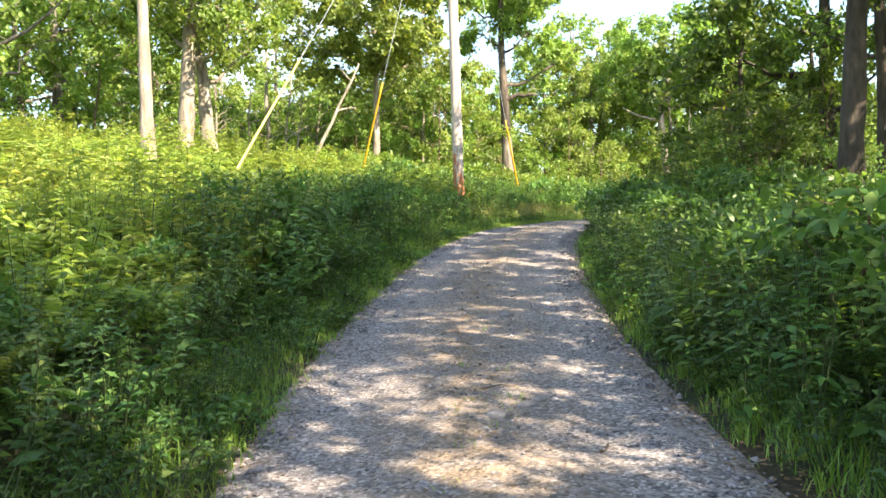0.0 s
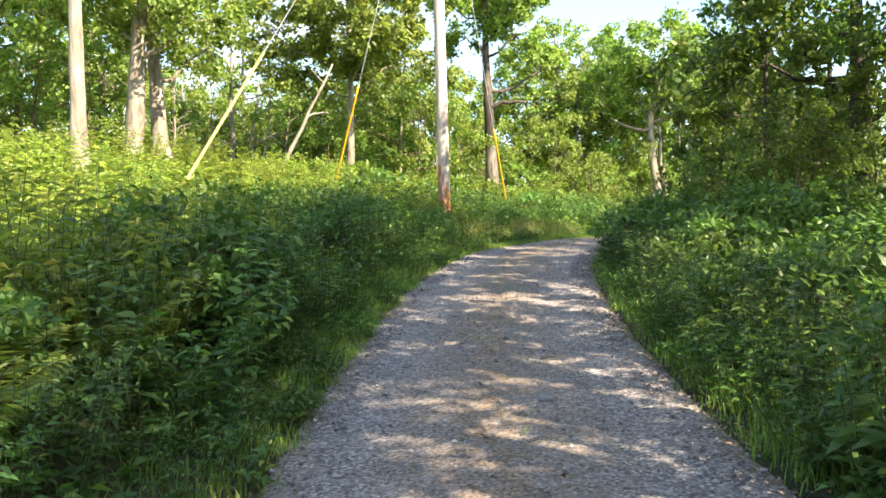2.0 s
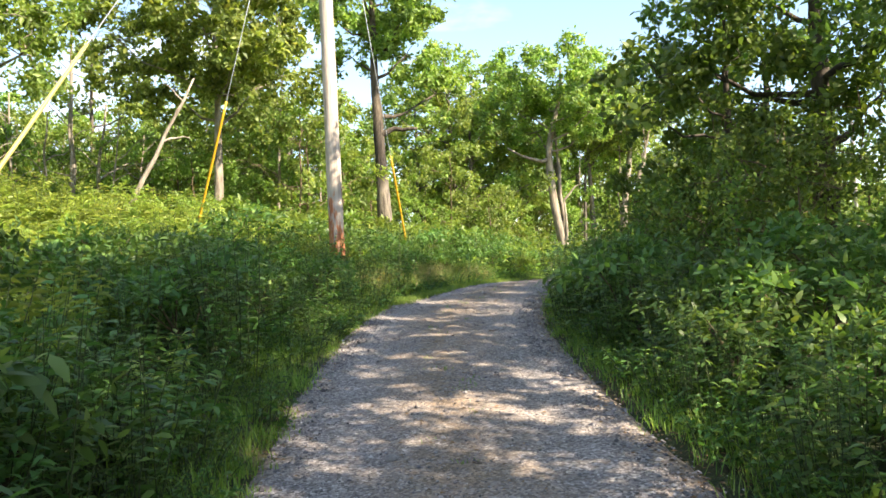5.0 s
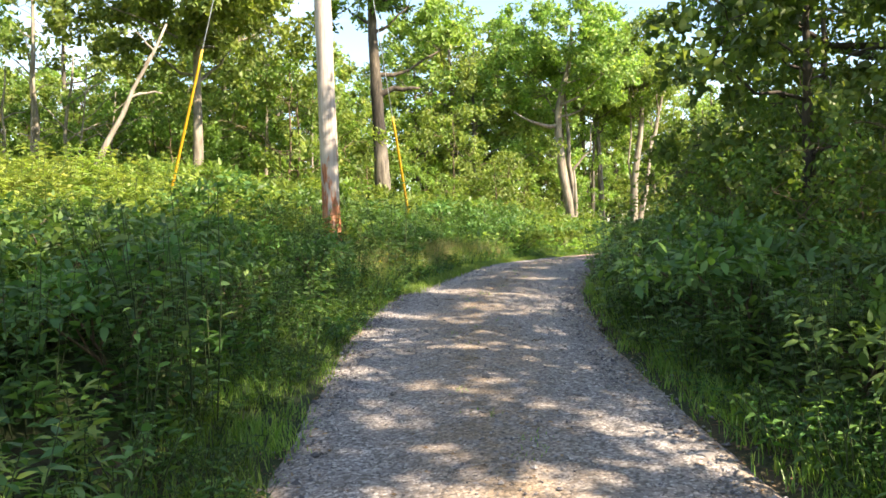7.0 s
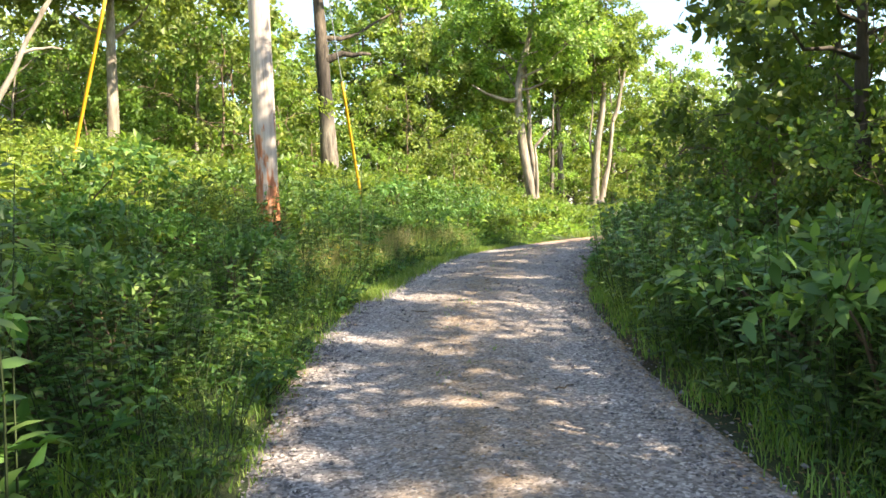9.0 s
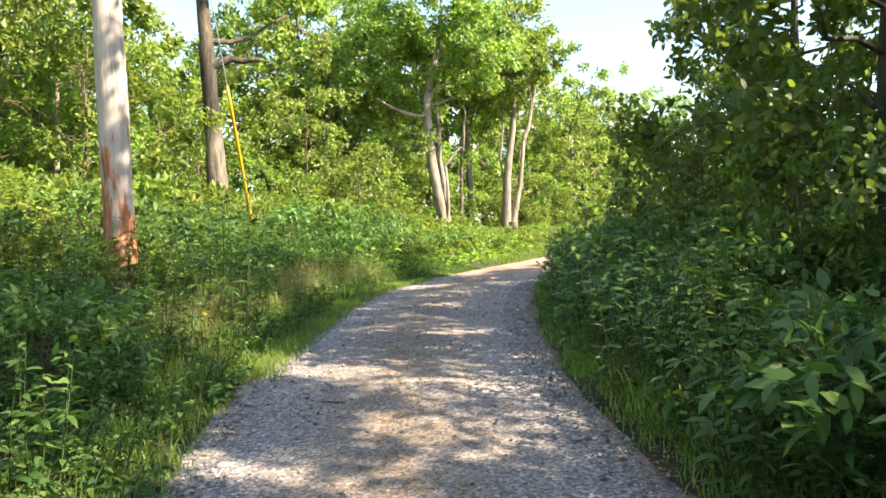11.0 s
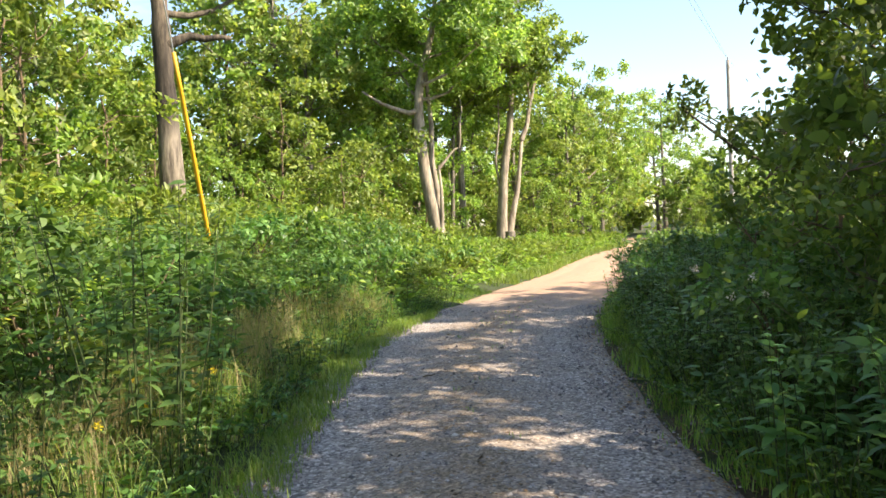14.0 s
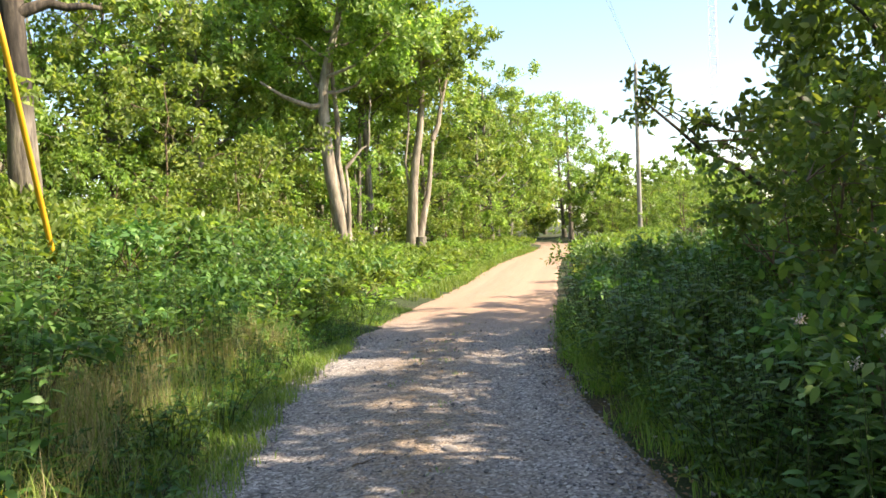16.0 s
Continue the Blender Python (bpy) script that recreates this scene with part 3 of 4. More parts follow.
herbs = Sower([plant("herb_clump", "tall dark green leafy wild herb clump beside the lane", "plant", "roadside herbs",
                     herb_shape(RP, 18, h, 0.36, lf, 21, True, 0.37, 0.05), LEAF_HERB, STEM) for h, lf in ((1.1, 0.135), (1.25, 0.12), (0.95, 0.145), (1.0, 0.11))], RP)
bushes = Sower([plant("shrub", "dense dark green broad-leaved roadside shrub", "shrub", "roadside shrubs",
                      bush_shape(RP, h, w, 100, lf, 7, True, 0.46), LEAF_BUSH, TWIG) for h, w, lf in ((1.25, 1.2, 0.108), (1.45, 1.3, 0.098), (1.1, 1.25, 0.118))], RP)
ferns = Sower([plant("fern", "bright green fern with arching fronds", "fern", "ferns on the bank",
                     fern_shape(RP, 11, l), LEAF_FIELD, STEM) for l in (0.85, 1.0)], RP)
field = Sower([plant("meadow_plant", "leafy meadow plant in green yellowed for sunlight", "plant", "meadow plants",
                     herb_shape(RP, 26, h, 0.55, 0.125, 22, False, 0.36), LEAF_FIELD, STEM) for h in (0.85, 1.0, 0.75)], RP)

low_herbs = Sower([plant("low_herb", "low green broad-leaved weed at the lane edge", "plant", "verge weeds",
                         herb_shape(RP, 16, h, 0.22, lf, 9, False, 0.5, 0.05), LEAF_HERB, STEM) for h, lf in ((0.32, 0.075), (0.42, 0.065), (0.24, 0.09))], RP)
for x, y in scatter(RP, 150, S0, S0 + 34, 1.55, 2.1, 0.26):
    low_herbs.put(x, y, RP.uniform(0.6, 1.2))
for x, y in scatter(RP, 140, S0, S0 + 34, -2.1, -1.72, 0.26):
    low_herbs.put(x, y, RP.uniform(0.6, 1.2))
# a belt of herbs and shrubs on the left of the lane
for x, y in scatter(RP, 40, S0 - 1, S0 + 12, 2.05, 3.0, 0.48) + scatter(RP, 80, S0 + 12, S0 + 33, 2.05, 3.6, 0.50):
    if math.hypot(x + 1.45, y - 13.6) < 0.85 or math.hypot(x - 0.62, y - 23.4) < 0.5:
        continue
    herbs.put(x, y, RP.uniform(0.75, 1.05) * (1 + 0.22 * float(lump(x, y, 0.95))) * (0.66 if y < 7.5 else 1.0))
for x, y in scatter(RP, 18, S0 - 1, S0 + 12, 2.4, 3.2, 0.8) + scatter(RP, 52, S0 + 12, S0 + 36, 2.4, 4.4, 0.8):
    if math.hypot(x + 1.45, y - 13.6) < 1.1 or math.hypot(x - 0.62, y - 23.3) < 0.8:
        continue
    bushes.put(x, y, RP.uniform(0.75, 1.05) * (1 + 0.22 * float(lump(x, y, 0.95))) * (0.58 if y < 8.5 else 1.0))
# meadow on the bank
for x, y in scatter(RP, 30, S0 + 2, S0 + 13, 3.1, 4.6, 0.7) + scatter(RP, 150, S0 + 2, S0 + 36, 4.2, 15.0, 1.0):
    field.put(x, y, RP.uniform(0.8, 1.25))
for x, y in scatter(RP, 55, S0 + 3, S0 + 10, 2.7, 5.0, 0.5) + scatter(RP, 190, S0 + 1, S0 + 26, 3.3, 10.0, 0.62):
    ferns.put(x, y, RP.uniform(0.8, 1.15))
# right of the lane, and a low cover of leaves between the larger plants
def build_cover(n, s0, s1, d0, d1, low, high, leaf, mat, label):
    s, d = RP.uniform(s0, s1, n), RP.uniform(d0, d1, n)
    x, y = at_lane(s, d)
    z = land(x, y) + RP.uniform(low, high, n) * (0.55 + 0.45 * lump(x, y, 1.7))
    a = RP.uniform(0, 6.28, n)
    ax = np.stack([np.cos(a), np.sin(a), RP.uniform(-0.2, 0.9, n)], 1)
    sh = Shape()
    size = leaf * RP.uniform(0.6, 1.3, n)
    add_leaves(sh, np.stack([x, y, z], 1), ax, size, size * 0.42, 0.15, 0.3, False, RP, 0.6)
    tagged(part("undergrowth", sh, mat), label, "undergrowth", kind="stuff")


# bank cover takes the field green with its painted sun
build_cover(62000, S0 + 3, S0 + 46, 3.4, 17.0, 0.05, 0.66, 0.12, LEAF_FIELD, "low leafy bank cover in green yellowed for sunlight")
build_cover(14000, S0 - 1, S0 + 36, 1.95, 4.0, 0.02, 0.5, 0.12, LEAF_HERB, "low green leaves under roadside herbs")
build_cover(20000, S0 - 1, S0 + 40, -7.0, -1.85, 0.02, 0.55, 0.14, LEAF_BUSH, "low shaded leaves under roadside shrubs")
for x, y in scatter(RP, 120, S0 - 1, S0 + 34, -3.0, -1.8, 0.45):
    herbs.put(x, y, RP.uniform(0.7, 1.0) * (1 + 0.22 * float(lump(x, y, 0.95))))
for x, y in scatter(RP, 130, S0 - 1, S0 + 40, -5.5, -2.3, 0.75):
    bushes.put(x, y, RP.uniform(0.8, 1.15) * (1 + 0.22 * float(lump(x, y, 0.95))))


# ---- trees ----
def tree_shapes(r, tall, radius, lobes, leaf, clusters, per, lean=(0, 0), bare=0.35, crook=0.12, forks=(), limb=0.35, fine=False, knots=False, spine=None):
    """Trunk with limbs, and a crown of leaf clusters round the limbs' ends. lobes: (x, y, z, radius) of foliage masses."""
    tr, lf = Shape(), Shape()
    t = np.linspace(0, 1, 11)
    wob = np.cumsum(r.normal(0, crook / 3, (11, 2)), axis=0) * t[:, None]
    axis = np.stack([lean[0] * t * tall + wob[:, 0], lean[1] * t * tall + wob[:, 1], t * tall * 0.92 - 0.15 * (1 - t)], 1)
    if spine is not None:
        sp = smooth_line(np.array(spine, float), 6)
        sp = sp[np.argsort(sp[:, 2])]
        axis = np.stack([np.interp(axis[:, 2], sp[:, 2], sp[:, i]) for i in range(2)] + [axis[:, 2]], 1)
    rad = radius * (1 - 0.78 * t) * (1 + 0.45 * np.exp(-t * 22))
    if knots:
        tt = np.linspace(0, 1, 30)
        ax2 = np.stack([np.interp(tt, t, axis[:, i]) for i in range(3)], 1)
        add_tube(tr, ax2, np.interp(tt, t, rad), 14, True, 0.06, r)
    else:
        add_tube(tr, axis, rad, 10)
    for pts, r0 in forks:
        add_tube(tr, pts, np.linspace(r0, r0 * 0.35, len(pts)), 7)
    weights = np.array([l[3] ** 2 for l in lobes])
    share = np.maximum(1, (clusters * weights / weights.sum()).astype(int))
    for (lx, ly, lz, lr), k in zip(lobes, share):
        c = np.array([lx, ly, lz])
        h = np.clip((lz - lr * 0.8) / (tall * 0.92), bare * 0.9, 0.95)
        p = np.array([np.interp(h, t, axis[:, i]) for i in range(3)])
        line = bend(p, c, -0.08 * np.linalg.norm(c - p), r, 5, 0.08)
        r0 = float(np.interp(h, t, rad)) * limb * 1.4
        add_tube(tr, line, np.linspace(r0, r0 * 0.25, 5), 5)
        # sprays on the lobe's outside, each a dome of leaf rosettes with shade beneath it
        m = max(5, k // 5)
        w = unit(r.normal(0, 1, (m, 3)) + np.array([0, 0, 0.25]))
        spray = c + w * lr * r.uniform(0.5, 1.05, (m, 1)) * np.array([1.1, 1.1, 0.85])
        for e in spray[:: 2]:
            add_tube(tr, bend(c, e, 0.04, r, 4, 0.05), np.linspace(max(0.012, r0 * 0.22), 0.005, 4), 4, False)
        pick = r.integers(0, m, k)
        out = unit(w[pick] * 0.8 + r.normal(0, 0.6, (k, 3)) + np.array([0, 0, 0.45]))
        reach = (0.26 + 0.20 * lr) * r.uniform(0.7, 1.25, m)[pick][:, None]
        tips = spray[pick] + out * reach * r.uniform(0.55, 1.0, (k, 1)) * np.array([1.2, 1.2, 0.7])
        cl, face = np.repeat(tips, per, axis=0), np.repeat(out, per, axis=0)
        pos = cl + r.normal(0, 0.075 + 0.03 * lr, (len(cl), 3))
        ax = r.normal(0, 0.8, (len(cl), 3)) + face * 0.35 + np.array([0, 0, -0.2])
        size = leaf * r.uniform(0.7, 1.25, len(cl))
        add_leaves(lf, pos, ax, size, size * 0.56, 0.2, 0.22, fine, r, 0.45, face)
    return tr, lf


def tree(name, label, x, y, shapes, bark, leaves, group="", turn=0.0, z=None):
    ob = thing(name, label, "tree", group, x, y, z, turn)
    part("trunk", shapes[0], bark, ob)
    part("crown", shapes[1], leaves, ob)
    return ob


def lobes_round(r, tall, wide, n, low=0.45, fat=1.0):
    out = []
    for i in range(n):
        a, h = i * 2.4 + r.uniform(-0.4, 0.4), low + (0.92 - low) * ((i + 0.5) / n)
        q = wide * math.sin(math.pi * np.clip((h - low) / (1.02 - low) * 0.8 + 0.18, 0, 1)) * r.uniform(0.55, 1.0)
        out.append((math.cos(a) * q, math.sin(a) * q, tall * h, wide * r.uniform(0.36, 0.52) * fat))
    return out


RT = np.random.default_rng(33)


def hero(label, x, y, tall, radius, wide, n_lobes, low, leaf, clusters, per, bark, leaves, lean=(0, 0), forks=(), extra=(), crook=0.12, fat=1.0, fine=False, spine=None):
    lobes = lobes_round(RT, tall, wide, n_lobes, low, fat) + list(extra)
    return tree("tree", label, x, y, tree_shapes(RT, tall, radius, lobes, leaf, clusters, per, lean, low * 0.8, crook, forks, 0.35, fine, True, spine), bark, leaves)


OAK = "grey-barked oak with a broad sunlit green crown"
hero("tall oak with grey bark, burnt scar and leafy crown", 3.1, 37.0, 11.5, 0.30, 2.4, 10, 0.62, 0.205, 760, 21, BARK_SCAR, LEAF_OAK, (-0.02, 0.0),
     [(bend((-0.05, 0, 4.3), (1.35, -0.2, 4.5), 0.08, RT, 6, 0.05), 0.13)], [(2.2, 0.3, 5.9, 1.0)])
hero("slender oak with a dense rounded green crown", -2.6, 33.0, 9.2, 0.17, 3.0, 13, 0.48, 0.205, 1000, 21, BARK_PALE, LEAF_OAK, (0.03, 0.0))
hero("straight pale-barked tree trunk on the bank", -6.3, 17.6, 11.5, 0.16, 1.8, 6, 0.78, 0.2, 200, 12, BARK_PALE, LEAF_OAK, (0.004, 0.0), crook=0.05)
hero("leaning grey oak with low leafy sprays", -7.5, 23.9, 9.5, 0.26, 2.4, 10, 0.38, 0.16, 700, 19, BARK_PALE, LEAF_SAP, (0.07, 0.0))
hero("grey oak with leaves close round its trunk", -7.0, 24.9, 9.0, 0.24, 2.0, 10, 0.34, 0.16, 600, 19, BARK_PALE, LEAF_SAP, (-0.05, 0.0))
hero("slim young tree with sparse leaves", -0.9, 38.0, 7.5, 0.08, 1.2, 5, 0.5, 0.18, 90, 10, BARK_PALE, LEAF_SAP, (0.04, 0.0))
# the group of oaks where the lane straightens
hero("crooked oak with a bare side limb and pale dead branch", 12.9, 45.0, 10.8, 0.27, 2.7, 11, 0.58, 0.21, 900, 18, BARK_PALE, LEAF_OAK, (0.0, 0.0),
     [(bend((-0.62, 0, 5.2), (-2.8, -0.3, 5.75), -0.22, RT, 7, 0.06), 0.11),
      (bend((0.0, -0.15, 1.0), (-0.05, -0.25, 3.2), 0.0, RT, 4, 0.03), 0.10), (bend((-0.05, -0.25, 3.15), (0.75, -0.35, 3.9), 0.10, RT, 5, 0.03), 0.065),
      (bend((0.72, -0.35, 3.85), (0.80, -0.4, 5.6), 0.0, RT, 5, 0.05), 0.04), (bend((0.2, 0.3, 0.0), (-0.1, 0.5, 7.0), 0.0, RT, 7, 0.06), 0.16)],
     spine=[(0.05, 0, -0.3), (-0.05, 0, 0.8), (-0.48, 0, 3.0), (-0.64, 0, 5.1), (-0.5, 0, 6.4), (0.1, 0, 8.4), (0.2, 0, 10.5)])
hero("straight twin-stemmed oak in the group", 16.9, 51.5, 11.0, 0.19, 2.4, 9, 0.58, 0.21, 640, 18, BARK_OAK, LEAF_OAK, (0.01, 0.0),
     [(bend((-0.55, 0, -0.2), (-0.2, 0.1, 7.8), 0.0, RT, 7, 0.05), 0.12), (bend((-0.28, 0.2, -0.2), (-0.5, 0.3, 4.4), 0.0, RT, 5, 0.05), 0.06)])
hero("forked pale oak with rising stems", 18.0, 50.0, 11.8, 0.25, 2.9, 11, 0.60, 0.21, 900, 18, BARK_PALE, LEAF_OAK, (0.02, 0.0),
     [(bend((0.3, 0, 0.0), (1.25, 0, 5.2), -0.35, RT, 6, 0.04), 0.19), (bend((1.2, 0, 5.0), (2.5, 0, 8.9), -0.1, RT, 6, 0.06), 0.12),
      (bend((0.05, 0.1, 1.6), (0.12, 0.1, 8.0), 0.0, RT, 6, 0.05), 0.07), (bend((1.7, 0, 6.3), (1.6, 0, 8.4), 0.0, RT, 5, 0.06), 0.06)],
     spine=[(0.0, 0, -0.3), (0.1, 0, 1.5), (0.3, 0, 3.8), (0.6, 0, 5.2), (0.85, 0, 8.0), (1.0, 0, 11.0)])
# right of the lane: shade trees, some unseen ones added to shadow the lane
# the lobes at (9.2, 16.8) are out of view, added to shade the verge
BOUGHS_AND_SHADE_LOBES = {(7.6, 20.5): ((-1.6, -0.5, 3.6, 0.7), (-0.8, -0.4, 4.3, 0.8)), (9.2, 16.8): ((-3.0, 1.2, 7.9, 1.1), (-2.5, 0.0, 7.5, 1.0), (-3.2, 2.6, 7.6, 0.9), (-1.3, 2.8, 6.8, 1.0), (-0.6, 3.6, 6.6, 0.9)), (10.2, 21.4): ((-2.6, 0.4, 4.2, 0.8), (-1.9, 0.2, 5.2, 0.9))}
# high unseen lobes, added to cast shade on lane, bank and hedge
for x, y, z in ((6.0, -5.4, 7.7), (5.8, -1.4, 7.8), (5.5, 2.7, 8.0), (5.3, 6.7, 7.6), (6.5, 9.0, 7.6), (6.7, 13.4, 7.5)):
    BOUGHS_AND_SHADE_LOBES[(x, y)] = ((4.2 - x, -1.1, z, 1.2), (3.9 - x, 0.8, z - 0.5, 1.15), (4.9 - x, 1.9, z - 0.2, 1.1)) + (((0.5, 0.2, 4.5, 1.2), (-0.4, 1.6, 5.2, 1.1)) if y < 8 else ())
SHADE = "dark-trunked oak with leaf green darkened for shade"
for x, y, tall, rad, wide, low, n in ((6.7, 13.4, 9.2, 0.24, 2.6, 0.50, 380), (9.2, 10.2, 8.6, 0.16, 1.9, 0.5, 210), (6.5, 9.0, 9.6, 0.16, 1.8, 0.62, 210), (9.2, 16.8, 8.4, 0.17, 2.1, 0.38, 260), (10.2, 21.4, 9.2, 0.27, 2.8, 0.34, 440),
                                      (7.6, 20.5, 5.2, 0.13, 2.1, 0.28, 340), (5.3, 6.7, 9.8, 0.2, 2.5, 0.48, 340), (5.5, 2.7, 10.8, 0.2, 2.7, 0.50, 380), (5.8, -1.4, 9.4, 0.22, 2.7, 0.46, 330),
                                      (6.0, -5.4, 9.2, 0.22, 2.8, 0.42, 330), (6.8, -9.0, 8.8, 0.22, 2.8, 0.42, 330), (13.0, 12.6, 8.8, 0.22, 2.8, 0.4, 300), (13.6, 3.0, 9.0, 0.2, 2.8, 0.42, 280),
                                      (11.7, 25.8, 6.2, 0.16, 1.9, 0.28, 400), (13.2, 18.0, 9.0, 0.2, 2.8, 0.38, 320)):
    hero(SHADE, x, y, tall, rad, wide, 9, low, 0.165, int(n * (2.6 if y < 15 else 1.9 if y < 18 else 1.15)), 14, BARK_DARK, LEAF_SHADE, (RT.normal(0, 0.02), RT.normal(0, 0.02)), (), BOUGHS_AND_SHADE_LOBES.get((x, y), ()), fat=0.98 if y < 15 else 0.82, fine=18 < y < 27 and x < 12)
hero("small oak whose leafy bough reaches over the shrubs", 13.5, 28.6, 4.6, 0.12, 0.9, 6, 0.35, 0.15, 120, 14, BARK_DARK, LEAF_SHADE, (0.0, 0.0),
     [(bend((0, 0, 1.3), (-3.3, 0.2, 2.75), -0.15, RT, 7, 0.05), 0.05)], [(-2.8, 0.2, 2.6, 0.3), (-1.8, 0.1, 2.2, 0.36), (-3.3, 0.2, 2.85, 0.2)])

# background woods: a few kinds, repeated
wood_protos = []
for tall, wide, low, leaf in ((10.0, 3.3, 0.20, 0.29), (8.8, 3.0, 0.16, 0.28), (11.0, 3.4, 0.26, 0.30), (7.5, 2.8, 0.12, 0.27)):
    wood_protos.append(tree("tree", "green broad-leaved woodland tree behind the clearing", 0, 0,
                            tree_shapes(RT, tall, 0.18, lobes_round(RT, tall, wide, 14, low, 1.0), leaf * 0.80, 460, 12, bare=low * 0.8), BARK_OAK, LEAF_OAK, "woodland trees", z=0))
far_protos = []
for tall, wide, low in ((7.0, 2.8, 0.12), (6.0, 2.6, 0.10)):
    far_protos.append(tree("tree", "small green tree in the distance", 0, 0,
                           tree_shapes(RT, tall, 0.15, lobes_round(RT, tall, wide, 9, low), 0.5, 130, 10, bare=low * 0.8), BARK_OAK, LEAF_SAP, "distant trees", z=0))
far_woods = Sower(far_protos, RT)
woods = Sower(wood_protos, RT)
sap_protos = []
for tall, wide, low, leaf in ((4.2, 1.9, 0.12, 0.17), (5.2, 2.1, 0.10, 0.18), (3.2, 1.8, 0.12, 0.155)):
    sap_protos.append(tree("sapling", "bright green leafy sapling thicket", 0, 0,
                           tree_shapes(RT, tall, 0.05, lobes_round(RT, tall, wide, 9, low, 0.88), leaf, 210, 12, bare=low * 0.7, crook=0.2), TWIG, LEAF_SAP, "saplings", z=0))
saps = Sower(sap_protos, RT)
# tall shrubs share the green that has shade mixed into it
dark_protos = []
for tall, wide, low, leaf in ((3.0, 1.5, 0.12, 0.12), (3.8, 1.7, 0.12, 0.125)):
    dark_protos.append(tree("tall_shrub", "tall shrub with leaf green darkened for shade", 0, 0,
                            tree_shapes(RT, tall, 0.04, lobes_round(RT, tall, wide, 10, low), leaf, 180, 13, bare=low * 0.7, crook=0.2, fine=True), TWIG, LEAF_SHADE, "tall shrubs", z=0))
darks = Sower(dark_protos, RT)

for x, y in ((-24, 24), (-20, 28), (-17, 32), (-21, 36), (-14, 29), (-26, 32), (-17, 42), (-9, 47), (0, 46), (-3, 51), (5, 50), (9, 52), 
             (12, 57), (16, 60), (21, 58), (24, 62), (36, 78), (42, 84), (26, 56), (29, 60.5), (33, 67), 
             (-15, 52), (50, 95), (60, 104), (72, 112), (80, 100), (70, 86), (62, 72), (74, 74), (84, 84), (66, 60), (58, 50), (16, 24), (15, 17), (17, 9), (16, 1), (20, 15),
             (22, 5), (-12, 22), (48, 72), (54, 78), (44, 90), (50, 84), (56, 90), (66, 96), (40, 92), (90, 95), (100, 80), (95, 110), (78, 66), (90, 60), (100, 100), (-19, 25), (-22, 21), (-16, 36), (-12, 32), (3, 47), (8, 48), (-2, 47), (11, 53), (18, 57), (24, 60), (-27, 27), (-8, 54), (34, 71), (38, 74)):
    if abs(lane_coords(x, y)[1][0]) < 3.4:
        continue
    if x > 38:
        far_woods.put(x + RT.normal(0, 0.5), y + RT.normal(0, 0.5), RT.uniform(0.75, 1.0), tilt=0.02)
    else:
        woods.put(x + RT.normal(0, 0.5), y + RT.normal(0, 0.5), RT.uniform(0.85, 1.1) * (0.72 if (1.5 < x < 4.5 and y > 44) else 1.0), tilt=0.02)
for k in range(56):
    a, q = radians(-42 + k * 2.1 + RT.uniform(-0.8, 0.8)), RT.uniform(70, 96)
    x, y = q * math.sin(a), q * math.cos(a)
    if abs(lane_coords(x, y)[1][0]) > 5:
        far_woods.put(x, y, RT.uniform(0.9, 1.25), tilt=0.02)
for x, y in ((-13, 50), (-10, 53), (-6, 51), (-3, 55), (0, 52), (3, 55), (-16, 47), (-19, 44)):
    woods.put(x, y, RT.uniform(0.85, 1.0), 1, tilt=0.02)
for x, y, k in ((-6, 46, 0.8), (-10, 43.5, 0.8), (-13.5, 40.5, 0.85), (-2.5, 44.5, 1.0), (-0.6, 43, 0.85)):
    woods.put(x, y, k, 3, tilt=0.02)
for x, y, k, kind in ((6.4, 49.0, 0.95, 0), (8.8, 46.8, 0.9, 0), (11.0, 50.0, 0.95, 2), (31.0, 62.5, 0.9, 2), (27.6, 59.4, 0.95, 0), (34.6, 66.2, 0.95, 2), (22.8, 57.2, 0.95, 0), (15.5, 53.5, 0.95, 2), (48.6, 76.5, 1.2, 2), (51.5, 81.0, 1.15, 0), (40.5, 75.0, 1.0, 1)):
    woods.put(x, y, k, kind, tilt=0.02)
for x, y in ((-5.2, 37.5), (-4.4, 39.5), (-6.6, 39), (-8.6, 38.5), (-1.8, 39.5), (-9.6, 38.5), (-6, 41), (-3.4, 41), (-12, 31), (-3.5, 37), (-1, 41), (1, 39.5), (-11, 27), (-14, 25.5), (-16, 28), (5.2, 39.5), (6.2, 42), (7.8, 41), (8.2, 44.5), (8.6, 43),
             (4, 43.5), (2, 42), (14.8, 50.5), (11.5, 49), (15, 54), (20.5, 53), (22.5, 54.5), (24.5, 56), (21, 56), (18.5, 56.5), (26.5, 58.6), (-0.2, 34.5), (0.8, 36.2), (-18, 24), (-20, 21), (33, 63.5), (36.5, 68), (40, 71), (44, 66), (47, 62), (40, 56), (34, 50), (52, 66), (45, 57), (-10, 36), (39.0, 72.5), (40.2, 79), (50, 73.5), (51, 78), (50.5, 85), (49, 91), (47.5, 96), (45.5, 101), (49, 101), (50, 69.5), (-2.4, 43), (13, 53), (-5, 43), (-8, 41.5), (-10.5, 40), (-12.5, 38), (42, 73.5), (45, 76), (46, 70), (49, 66.5), (44, 63), (50, 60), (55, 63), (38, 66.5), (42.5, 79), (48, 80), (56, 70), (60, 66)):
    if abs(lane_coords(x, y)[1][0]) < 3.0:
        continue
    saps.put(x + RT.normal(0, 0.3), y + RT.normal(0, 0.3), RT.uniform(0.7, 1.05), tilt=0.04)
